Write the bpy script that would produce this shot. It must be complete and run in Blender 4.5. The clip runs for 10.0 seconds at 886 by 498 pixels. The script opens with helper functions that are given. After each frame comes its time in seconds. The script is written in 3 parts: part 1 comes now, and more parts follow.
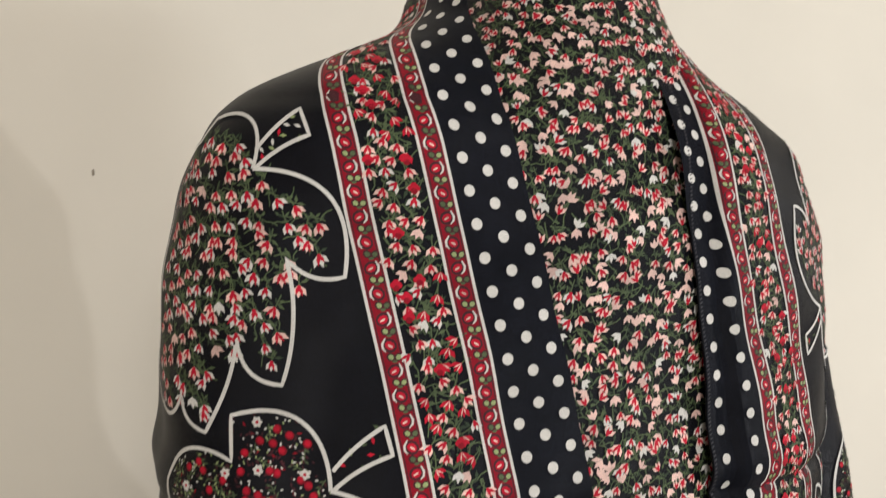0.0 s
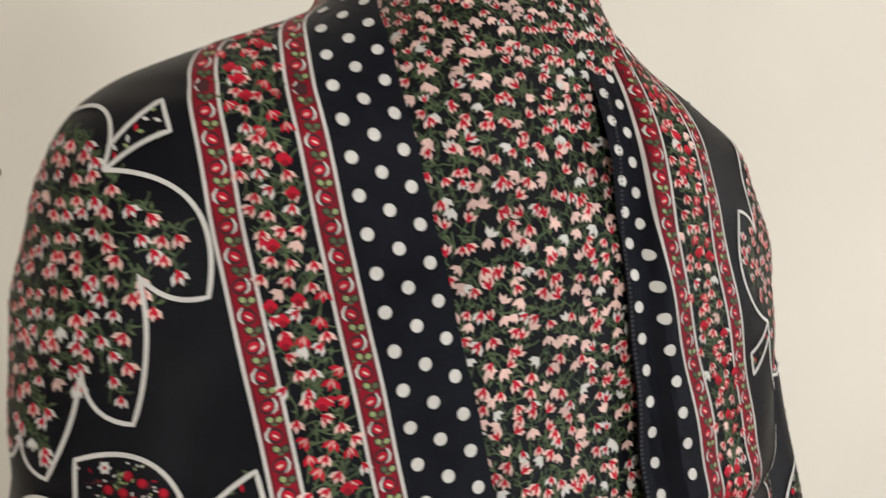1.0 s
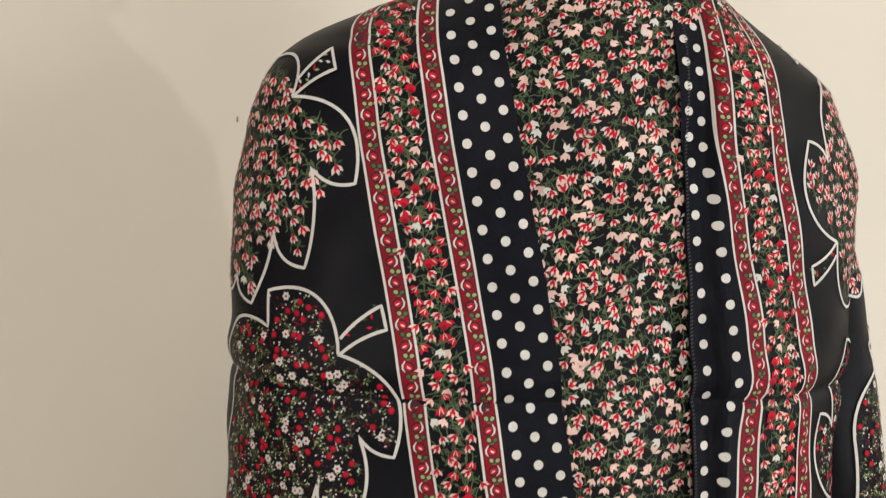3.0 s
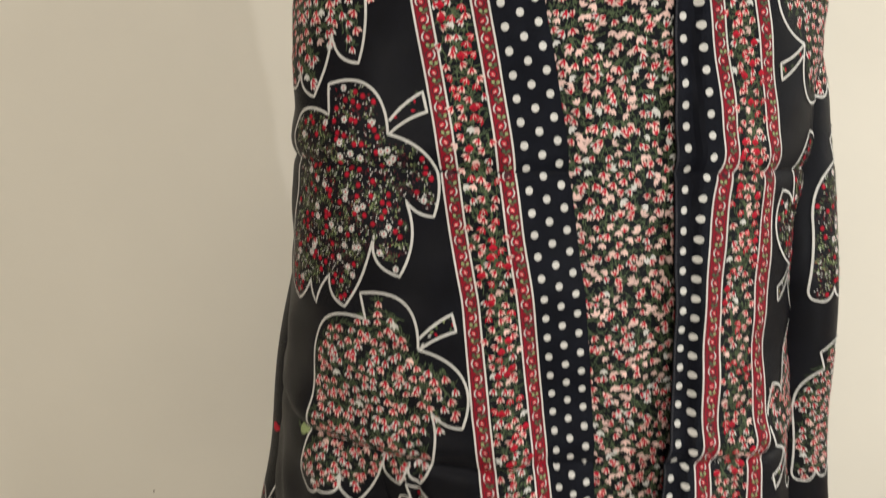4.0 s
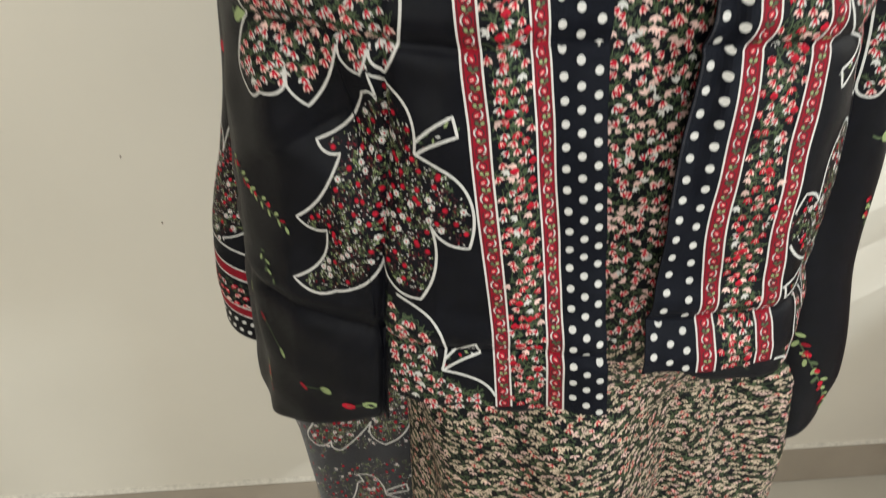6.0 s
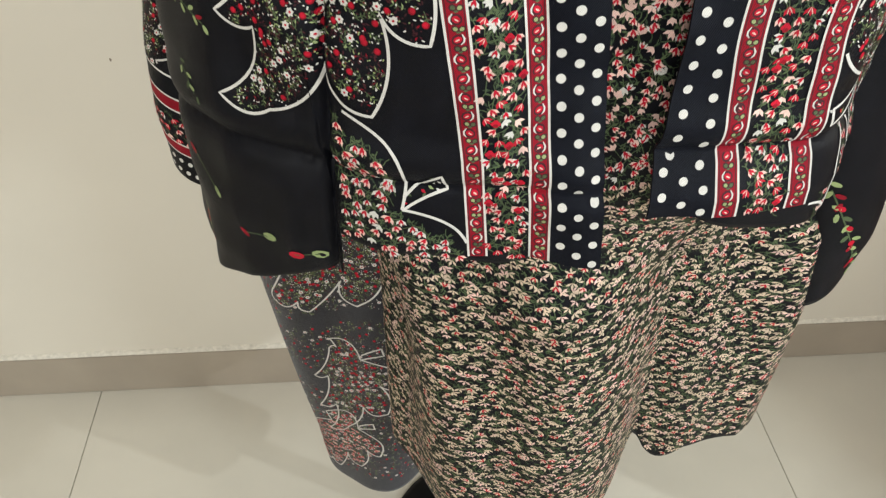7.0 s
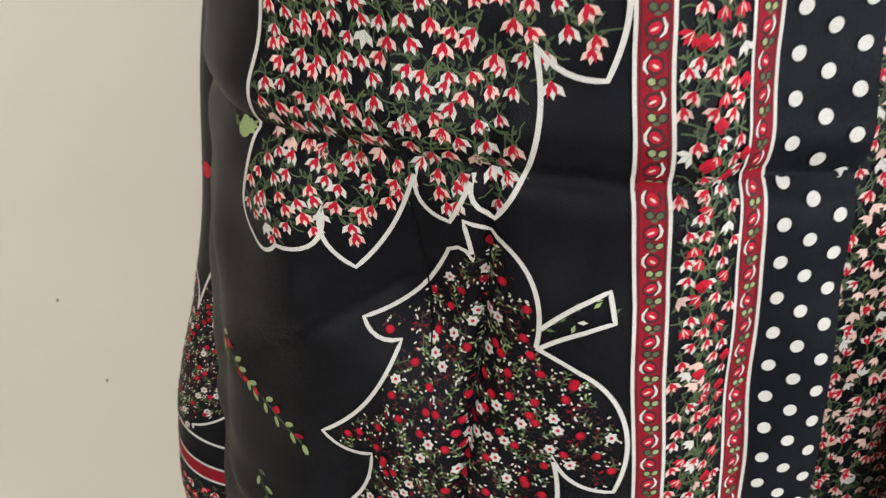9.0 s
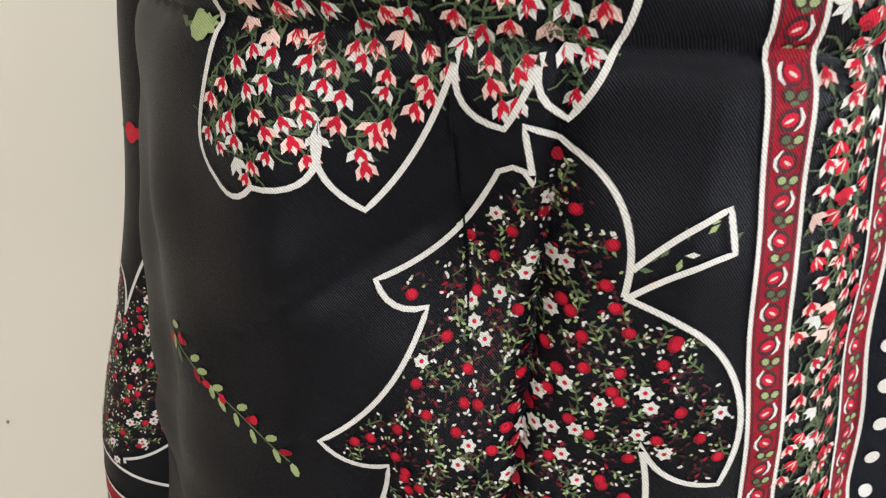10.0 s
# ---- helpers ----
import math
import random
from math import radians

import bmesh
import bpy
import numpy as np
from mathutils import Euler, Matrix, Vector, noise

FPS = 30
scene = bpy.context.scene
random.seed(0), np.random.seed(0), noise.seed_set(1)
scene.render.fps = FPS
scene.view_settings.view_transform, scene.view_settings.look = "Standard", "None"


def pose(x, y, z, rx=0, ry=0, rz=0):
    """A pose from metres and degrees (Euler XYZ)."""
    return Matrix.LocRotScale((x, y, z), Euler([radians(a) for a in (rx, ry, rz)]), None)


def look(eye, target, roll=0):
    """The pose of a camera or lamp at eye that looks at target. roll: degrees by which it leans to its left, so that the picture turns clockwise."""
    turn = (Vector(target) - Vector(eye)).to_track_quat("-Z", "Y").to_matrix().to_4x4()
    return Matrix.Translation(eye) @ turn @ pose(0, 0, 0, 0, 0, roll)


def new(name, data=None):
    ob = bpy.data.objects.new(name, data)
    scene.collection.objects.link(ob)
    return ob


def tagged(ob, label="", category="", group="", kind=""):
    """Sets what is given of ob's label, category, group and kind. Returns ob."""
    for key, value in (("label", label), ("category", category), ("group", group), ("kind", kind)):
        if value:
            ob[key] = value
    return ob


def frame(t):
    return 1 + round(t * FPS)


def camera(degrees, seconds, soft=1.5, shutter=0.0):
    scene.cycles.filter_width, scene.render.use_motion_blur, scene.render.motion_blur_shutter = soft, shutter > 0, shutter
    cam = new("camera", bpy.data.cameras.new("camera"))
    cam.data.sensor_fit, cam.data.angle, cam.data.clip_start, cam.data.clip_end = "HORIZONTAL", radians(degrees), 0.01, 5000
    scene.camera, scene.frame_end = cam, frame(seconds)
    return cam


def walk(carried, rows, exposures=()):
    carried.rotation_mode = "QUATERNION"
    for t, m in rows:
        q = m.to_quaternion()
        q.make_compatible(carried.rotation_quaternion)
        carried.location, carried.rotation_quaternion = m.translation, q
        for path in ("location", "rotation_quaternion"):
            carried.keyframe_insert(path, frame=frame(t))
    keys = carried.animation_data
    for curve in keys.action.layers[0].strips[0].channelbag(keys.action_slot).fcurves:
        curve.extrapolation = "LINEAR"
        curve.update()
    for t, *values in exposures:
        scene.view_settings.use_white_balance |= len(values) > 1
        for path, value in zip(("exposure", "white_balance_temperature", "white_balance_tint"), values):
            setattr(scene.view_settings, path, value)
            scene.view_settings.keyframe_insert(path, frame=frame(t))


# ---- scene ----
cam = camera(61.3, 10.0, 1.3, 0.3)
PATH = [
    (0, (-0.221, -0.438, 1.402), (0.507, 1.421, 1.295), 0.7),
    (0.5, (-0.227, -0.418, 1.418), (0.602, 1.401, 1.365), 0.2),
    (1, (-0.17, -0.408, 1.406), (0.616, 1.428, 1.297), 0.7),
    (1.5, (-0.124, -0.41, 1.396), (0.623, 1.439, 1.239), 1.0),
    (2, (-0.149, -0.442, 1.387), (0.439, 1.465, 1.256), 2.3),
    (3.3, (-0.145, -0.553, 1.368), (0.091, 1.42, 1.144), 2.0),
    (3.5, (-0.151, -0.57, 1.355), (0.113, 1.396, 1.105), 2.4),
    (4, (-0.171, -0.636, 1.321), (0.067, 1.293, 0.851), 1.5),
    (4.5, (-0.178, -0.673, 1.289), (0.079, 1.195, 0.621), 1.5),
    (5, (-0.175, -0.666, 1.249), (0.042, 1.144, 0.427), 1.5),
    (5.5, (-0.158, -0.617, 1.223), (0.03, 1.151, 0.308), 1.3),
    (6, (-0.131, -0.551, 1.169), (0.056, 1.101, 0.058), 1.4),
    (6.2, (-0.124, -0.533, 1.143), (0.061, 1.064, -0.046), 1.3),
    (7.3, (-0.09, -0.478, 1.072), (0.054, 0.966, -0.305), 1.9),
    (7.5, (-0.094, -0.469, 1.09), (0.03, 1.051, -0.205), 0.7),
    (8, (-0.105, -0.449, 1.116), (-0.012, 1.187, -0.03), 2.5),
    (8.5, (-0.138, -0.422, 1.135), (-0.024, 1.352, 0.219), 3.0),
    (9, (-0.183, -0.362, 1.113), (0.137, 1.418, 0.258), 2.6),
    (9.5, (-0.196, -0.32, 1.078), (0.268, 1.437, 0.243), 2.1),
    (10, (-0.21, -0.295, 1.053), (0.338, 1.456, 0.258), 2.1),
]
walk(cam, [(t, look(e, g, r)) for t, e, g, r in PATH], [(0, -0.16, 6550, 11), (0.5, -0.22, 6550, 11), (1.5, -0.2, 6450, 11), (2.2, -0.06, 6550, 11), (3.5, -0.16, 6800, 10), (4.2, -0.02, 6750, 8), (5, 0.1, 6450, 6),
     (6, 0.2, 6350, 5), (7.5, 0.38, 6300, 6), (8.5, 0.32, 6250, 8), (9.2, 0.38, 6250, 9), (10, 0.54, 6200, 10)])

# ---- light ----
scene.view_settings.exposure = 0.0
world = bpy.data.worlds.new("room_air")
scene.world = world
world.use_nodes = True
world.node_tree.nodes["Background"].inputs[0].default_value = (1.0, 0.95, 0.88, 1)
world.node_tree.nodes["Background"].inputs[1].default_value = 0.05


def area_lamp(name, eye, target, sx, sy, power, colour):
    d = bpy.data.lights.new(name, "AREA")
    d.shape, d.size, d.size_y, d.energy, d.color = "RECTANGLE", sx, sy, power, colour
    ob = new(name, d)
    ob.matrix_world = look(eye, target)
    return ob


area_lamp("window_light", (2.0, -1.9, 1.7), (0.1, 0.2, 1.0), 0.6, 0.6, 29.5, (0.91, 0.965, 1.0))
# small lamp without a fixture, added to draw crisp rail shadows on the wall
area_lamp("rail_shadow_light", (2.1, -1.0, 1.32), (0.6, 0.39, 0.6), 0.03, 0.03, 15, (0.96, 0.98, 1.0))
area_lamp("tube_lamp_light", (-0.5, -2.62, 2.2), (0.0, 0.3, 0.9), 1.2, 0.12, 52, (1.0, 0.98, 0.95))


# ---- materials ----
def mat(name, colour, rough=0.6, vary=0.12, scale=40.0, bump=0.0, bump_scale=400.0, metal=0.0, sheen=0.0, spec=0.5):
    m = bpy.data.materials.new(name)
    m.use_nodes = True
    nt = m.node_tree
    b = nt.nodes["Principled BSDF"]
    tc = nt.nodes.new("ShaderNodeTexCoord")
    n1 = nt.nodes.new("ShaderNodeTexNoise")
    n1.inputs["Scale"].default_value, n1.inputs["Detail"].default_value = scale, 6
    nt.links.new(tc.outputs["Object"], n1.inputs["Vector"])
    r = nt.nodes.new("ShaderNodeValToRGB")
    r.color_ramp.elements[0].position, r.color_ramp.elements[1].position = 0.3, 0.7
    r.color_ramp.elements[0].color = (*[c * (1 - vary) for c in colour], 1)
    r.color_ramp.elements[1].color = (*[min(1, c * (1 + vary)) for c in colour], 1)
    nt.links.new(n1.outputs["Fac"], r.inputs["Fac"])
    nt.links.new(r.outputs["Color"], b.inputs["Base Color"])
    b.inputs["Roughness"].default_value, b.inputs["Metallic"].default_value = rough, metal
    b.inputs["Sheen Weight"].default_value = sheen
    b.inputs["Specular IOR Level"].default_value = spec
    if bump:
        n2 = nt.nodes.new("ShaderNodeTexNoise")
        n2.inputs["Scale"].default_value, n2.inputs["Detail"].default_value = bump_scale, 4
        nt.links.new(tc.outputs["Object"], n2.inputs["Vector"])
        bp = nt.nodes.new("ShaderNodeBump")
        bp.inputs["Strength"].default_value, bp.inputs["Distance"].default_value = bump, 0.002
        nt.links.new(n2.outputs["Fac"], bp.inputs["Height"])
        nt.links.new(bp.outputs["Normal"], b.inputs["Normal"])
    return m


def cloth(name, colour, rough=0.5, vary=0.15, sheen=0.0, spec=0.25, yarn=0.3):
    """Printed satin twill: fine diagonal weave in relief, worn tone in patches."""
    m = mat(name, colour, rough, vary, 60.0, sheen=sheen, spec=spec)
    nt = m.node_tree
    b = nt.nodes["Principled BSDF"]
    tc = [n for n in nt.nodes if n.bl_idname == "ShaderNodeTexCoord"][0]
    mp = nt.nodes.new("ShaderNodeMapping")
    mp.inputs["Rotation"].default_value = (0, radians(38), 0)
    w = nt.nodes.new("ShaderNodeTexWave")
    w.inputs["Scale"].default_value, w.inputs["Distortion"].default_value = 420.0, 1.2
    w.inputs["Detail"].default_value, w.inputs["Detail Scale"].default_value = 2.0, 3.0
    nt.links.new(tc.outputs["Object"], mp.inputs["Vector"])
    nt.links.new(mp.outputs["Vector"], w.inputs["Vector"])
    bp = nt.nodes.new("ShaderNodeBump")
    bp.inputs["Strength"].default_value, bp.inputs["Distance"].default_value = 0.5, 0.0003
    nt.links.new(w.outputs["Fac"], bp.inputs["Height"])
    nt.links.new(bp.outputs["Normal"], b.inputs["Normal"])
    # threads: lighter and darker yarns crossing
    n3 = nt.nodes.new("ShaderNodeTexNoise")
    n3.inputs["Scale"].default_value, n3.inputs["Detail"].default_value = 1400.0, 2.0
    nt.links.new(tc.outputs["Object"], n3.inputs["Vector"])
    add = nt.nodes.new("ShaderNodeMath")
    add.operation = "MULTIPLY"
    nt.links.new(w.outputs["Fac"], add.inputs[0])
    nt.links.new(n3.outputs["Fac"], add.inputs[1])
    rng = nt.nodes.new("ShaderNodeMapRange")
    rng.inputs["From Min"].default_value, rng.inputs["From Max"].default_value = 0.0, 0.55
    rng.inputs["To Min"].default_value, rng.inputs["To Max"].default_value = 1 - yarn * 0.45, 1 + yarn
    nt.links.new(add.outputs[0], rng.inputs["Value"])
    hs = nt.nodes.new("ShaderNodeHueSaturation")
    old = b.inputs["Base Color"].links[0].from_socket
    nt.links.new(old, hs.inputs["Color"])
    nt.links.new(rng.outputs["Result"], hs.inputs["Value"])
    nt.links.new(hs.outputs["Color"], b.inputs["Base Color"])
    return m


M_BLACK = cloth("black_satin", (0.0017, 0.0018, 0.0032), 0.44, 0.25, 0.0, 0.12, 3.2)
M_NAVY = cloth("navy_satin", (0.0038, 0.0043, 0.0068), 0.44, 0.2, 0.0, 0.06, 2.8)
M_WHITE = cloth("white_print", (0.56, 0.545, 0.515), 0.6, 0.08)
M_PINK = cloth("blush_print", (0.66, 0.45, 0.40), 0.6, 0.3)
M_RED = cloth("red_print", (0.42, 0.008, 0.026), 0.55, 0.25, 0.0, 0.12)
M_CRIMSON = cloth("crimson_print", (0.22, 0.005, 0.015), 0.55, 0.2, 0.0, 0.12)
M_MAROON = cloth("maroon_print", (0.046, 0.006, 0.011), 0.55, 0.3)
M_GREEN = cloth("green_print", (0.068, 0.096, 0.044), 0.6, 0.3)
M_DEEP = cloth("deep_green_print", (0.026, 0.042, 0.022), 0.6, 0.3)
M_LIME = cloth("pale_green_print", (0.26, 0.32, 0.14), 0.6, 0.15)
M_THREAD = cloth("grey_thread", (0.055, 0.053, 0.06), 0.8, 0.3)
M_CREAM = cloth("cream_print", (0.56, 0.44, 0.33), 0.6, 0.25)
PRINT = [M_WHITE, M_PINK, M_RED, M_CRIMSON, M_MAROON, M_GREEN, M_DEEP, M_LIME, M_NAVY, M_THREAD, M_CREAM]
WHITE, PINK, RED, CRIMSON, MAROON, GREEN, DEEP, LIME, NAVY, THREAD, CREAM = range(11)
M_WALL = mat("cream_wall_paint", (0.70, 0.655, 0.57), 0.75, 0.035, 3.0, 0.22, 16.0)
# unseen walls: colour set dark to hold down the room's bounced fill
M_WALL_FAR = mat("low_bounce_wall_paint", (0.32, 0.27, 0.21), 0.8, 0.05, 3.0, 0.10, 60.0)
M_SKIRT = mat("taupe_skirting_tile", (0.36, 0.31, 0.25), 0.35, 0.08, 8.0, 0.05, 90.0)
M_TILE = mat("cream_floor_tile", (0.58, 0.545, 0.47), 0.16, 0.06, 4.0)
M_GROUT = mat("grey_grout", (0.60, 0.56, 0.49), 0.9, 0.1)
M_CEIL = mat("white_ceiling_paint", (0.8, 0.78, 0.74), 0.85, 0.02)
M_FORM = mat("black_mannequin_plastic", (0.004, 0.004, 0.005), 0.5, 0.2, 20.0, spec=0.15)
M_STEEL = mat("grey_stand_steel", (0.4, 0.4, 0.4), 0.35, 0.05, metal=1.0)
M_CHIP = mat("dark_wall_chip", (0.26, 0.22, 0.17), 0.9, 0.3, 300.0)


# ---- mesh helpers ----
def mesh_object(name, verts, faces, mats, parent=None, label="", index=None, smooth=True):
    me = bpy.data.meshes.new(name)
    me.from_pydata([tuple(v) for v in verts], [], faces)
    for m in mats:
        me.materials.append(m)
    if index is not None:
        me.polygons.foreach_set("material_index", index)
    if smooth:
        me.polygons.foreach_set("use_smooth", [True] * len(me.polygons))
    me.update()
    ob = new(name, me)
    ob.parent = parent
    if label:
        ob["label"] = label
    return ob


def part(name, bm, material, parent=None, label=""):
    me = bpy.data.meshes.new(name)
    bm.to_mesh(me)
    bm.free()
    me.materials.append(material)
    ob = new(name, me)
    ob.parent = parent
    if label:
        ob["label"] = label
    return ob


def box(x0, x1, y0, y1, z0, z1, bevel=0.0):
    bm = bmesh.new()
    bmesh.ops.create_cube(bm, size=1)
    for v in bm.verts:
        v.co = Vector((x0 + (v.co.x + 0.5) * (x1 - x0), y0 + (v.co.y + 0.5) * (y1 - y0), z0 + (v.co.z + 0.5) * (z1 - z0)))
    if bevel:
        bmesh.ops.bevel(bm, geom=bm.edges[:], offset=bevel, segments=2, affect="EDGES")
    return bm


# ---- room ----
WALL_Y = 0.39
FLOOR_Z = -0.066
tagged(part("wall_north", box(-2.2, 2.2, WALL_Y, WALL_Y + 0.15, FLOOR_Z - 0.02, 2.8), M_WALL), "cream painted plaster wall behind the mannequin", "wall", kind="structure")
# the three walls out of view are darkened so less light bounces back
tagged(part("wall_south", box(-2.2, 2.2, -2.85, -2.7, FLOOR_Z - 0.02, 2.8), M_WALL_FAR), "unseen wall, toned dark tan to cut bounced light", "wall", kind="structure")
tagged(part("wall_west", box(-2.35, -2.2, -2.85, WALL_Y + 0.15, FLOOR_Z - 0.02, 2.8), M_WALL_FAR), "unseen wall, toned dark tan to cut bounced light", "wall", kind="structure")
tagged(part("wall_east", box(2.2, 2.35, -2.85, WALL_Y + 0.15, FLOOR_Z - 0.02, 2.8), M_WALL_FAR), "unseen wall, toned dark tan to cut bounced light", "wall", kind="structure")
tagged(part("ceiling", box(-2.35, 2.35, -2.85, WALL_Y + 0.15, 2.8, 2.9), M_CEIL), "plain white painted ceiling", "ceiling", kind="structure")
floor = tagged(part("floor", box(-2.35, 2.35, -2.85, WALL_Y + 0.15, FLOOR_Z - 0.08, FLOOR_Z - 0.004), M_GROUT), "cream glossy vitrified tile floor", "floor", kind="structure")


# ---- draped surfaces ----
def lerp_table(rows):
    zs = np.array([r[0] for r in rows])
    order = np.argsort(zs)
    vals = np.array([r[1:] for r in rows])[order]
    zs = zs[order]
    return lambda z: [np.interp(z, zs, vals[:, i]) for i in range(vals.shape[1])]


class Drape:
    """A cloth hung round a form: level sections, laid out by arc length s from the middle of the front (s < 0 to the wearer's right)."""

    def __init__(self, rows, z0, z1, relief, reach=0.75, deep=((0, 0), (2, 0)), flat=((0, 2.15), (2, 2.15))):
        sec, more, square = lerp_table(rows), lerp_table(deep), lerp_table(flat)
        self.dz, self.ds, self.z0, self.reach, self.relief = 0.004, 0.004, z0, reach, relief
        self.zs = np.arange(z0, z1 + 0.002, self.dz)
        self.sg = np.arange(-reach, reach + 0.001, self.ds)
        phi = np.linspace(-math.pi, math.pi, 2401)
        sn, cs = np.sin(phi), np.cos(phi)
        mid = 1200
        self.px = np.zeros((len(self.zs), len(self.sg)))
        self.py = np.zeros_like(self.px)
        self.front = []
        for i, z in enumerate(self.zs):
            cx, al, ar, cy, b, n = sec(z)
            q = 2 / np.where(sn < 0, n, square(z)[0])
            x = cx + np.where(sn < 0, al, ar) * np.sign(sn) * np.abs(sn) ** q
            y = cy - np.where(cs > 0, b, b + more(z)[0]) * np.sign(cs) * np.abs(cs) ** q
            s = np.concatenate([[0], np.cumsum(np.hypot(np.diff(x), np.diff(y)))])
            s -= s[mid]
            self.px[i], self.py[i] = np.interp(self.sg, s, x), np.interp(self.sg, s, y)
            self.front.append((x[600:1801], s[600:1801]))
        for a in (self.px, self.py):
            p = np.pad(a, ((2, 2), (0, 0)), mode="edge")
            a[:] = sum(p[j:j + len(self.zs)] for j in range(5)) / 5

    def s_of(self, x, z):
        fx, fs = self.front[int(np.clip(round((z - self.z0) / self.dz), 0, len(self.zs) - 1))]
        return float(np.interp(x, fx, fs))

    def _pt(self, s, z):
        fs = np.clip((s + self.reach) / self.ds, 0, len(self.sg) - 1.001)
        fz = np.clip((z - self.z0) / self.dz, 0, len(self.zs) - 1.001)
        i, j = fz.astype(int), fs.astype(int)
        u, v = fs - j, fz - i
        out = []
        for a in (self.px, self.py):
            out.append((a[i, j] * (1 - u) + a[i, j + 1] * u) * (1 - v) + (a[i + 1, j] * (1 - u) + a[i + 1, j + 1] * u) * v)
        return out

    def _raw(self, s, z):
        x, y = self._pt(s, z)
        x1, y1 = self._pt(s + 0.006, z)
        x0, y0 = self._pt(s - 0.006, z)
        tx, ty = x1 - x0, y1 - y0
        ln = np.hypot(tx, ty) + 1e-9
        d = self.relief(s, z)
        return np.stack([x + d * ty / ln, y - d * tx / ln, z], -1)

    def at(self, s, z, off=0.0):
        s, z = np.asarray(s, float), np.asarray(z, float)
        p = self._raw(s, z)
        e = 0.003
        n = np.cross(self._raw(s + e, z) - self._raw(s - e, z), self._raw(s, z + e) - self._raw(s, z - e))
        n /= np.linalg.norm(n, axis=-1, keepdims=True) + 1e-12
        return p + n * np.asarray(off)[..., None]


def sheet(name, surf, S, Z, material, parent, label="", off=0.0, thick=0.0012):
    """A cloth panel over a grid of s, z, with a turned-under thickness."""
    nz, ns = S.shape
    v = surf.at(S, Z, off).reshape(-1, 3)
    w = surf.at(S, Z, off - thick).reshape(-1, 3)
    n = nz * ns
    idx = np.arange(n).reshape(nz, ns)
    a, b, c, d = idx[:-1, :-1].ravel(), idx[:-1, 1:].ravel(), idx[1:, 1:].ravel(), idx[1:, :-1].ravel()
    faces = np.stack([a, b, c, d], 1)
    back = np.stack([d, c, b, a], 1) + n
    rim = [*idx[0, :], *idx[1:, -1], *idx[-1, -2::-1], *idx[-2:0:-1, 0]]
    rim = np.array(rim)
    nx = np.roll(rim, -1)
    side = np.stack([nx, rim, rim + n, nx + n], 1)
    return mesh_object(name, np.concatenate([v, w]), np.concatenate([faces, back, side]).tolist(), [material], parent, label)


class Ink:
    """Printed marks gathered in cloth coordinates and laid on a drape."""

    def __init__(self):
        self.pts, self.off, self.faces, self.idx = [], [], [], []
        self.n = 0

    def poly(self, pts, colour, layer=0):
        k = len(pts)
        self.pts.extend(pts)
        self.off.extend([layer] * k)
        self.faces.append(tuple(range(self.n, self.n + k)))
        self.idx.append(colour)
        self.n += k

    def strip(self, line, width, colour, layer=0, closed=False):
        """A line of even width through points."""
        p = np.array(line, float)
        if closed:
            d = np.roll(p, -1, 0) - np.roll(p, 1, 0)
        else:
            d = np.gradient(p, axis=0)
        d /= np.linalg.norm(d, axis=1, keepdims=True) + 1e-9
        nrm = np.stack([-d[:, 1], d[:, 0]], 1)
        w = np.asarray(width) / 2 * np.ones(len(p))
        l, r = p + nrm * w[:, None], p - nrm * w[:, None]
        base, k = self.n, len(p)
        for a, b in zip(l, r):
            self.pts.extend([tuple(a), tuple(b)])
        self.off.extend([layer] * 2 * k)
        self.n += 2 * k
        for i in range(k if closed else k - 1):
            j = (i + 1) % k
            self.faces.append((base + 2 * i, base + 2 * i + 1, base + 2 * j + 1, base + 2 * j))
            self.idx.append(colour)

    def kite(self, x, z, ang, length, width, colour, layer=0, belly=0.45):
        c, s = math.cos(ang), math.sin(ang)
        f = lambda u, v: (x + c * u - s * v, z + s * u + c * v)
        self.poly([f(0, 0), f(length * belly, -width / 2), f(length, 0), f(length * belly, width / 2)], colour, layer)

    def disc(self, x, z, rx, rz, colour, layer=0, ang=0.0, n=8):
        c, s = math.cos(ang), math.sin(ang)
        self.poly([(x + c * rx * math.cos(t) - s * rz * math.sin(t), z + s * rx * math.cos(t) + c * rz * math.sin(t)) for t in [2 * math.pi * (i + 0.3) / n for i in range(n)]], colour, layer)

    def lay(self, name, surf, parent, label="", lift=0.00035, step=0.00006):
        if not self.faces:
            return None
        p = np.array(self.pts)
        v = surf.at(p[:, 0], p[:, 1], lift + step * np.array(self.off))
        flat = []
        for f in self.faces:
            s = (p[f[1]] - p[f[0]], p[f[2]] - p[f[1]])
            flat.append(f if s[0][0] * s[1][1] - s[0][1] * s[1][0] > 0 else f[::-1])
        used = sorted(set(self.idx))
        remap = {c: i for i, c in enumerate(used)}
        return mesh_object(name, v, flat, [PRINT[c] for c in used], parent, label, [remap[i] for i in self.idx])


R = random.Random(7)


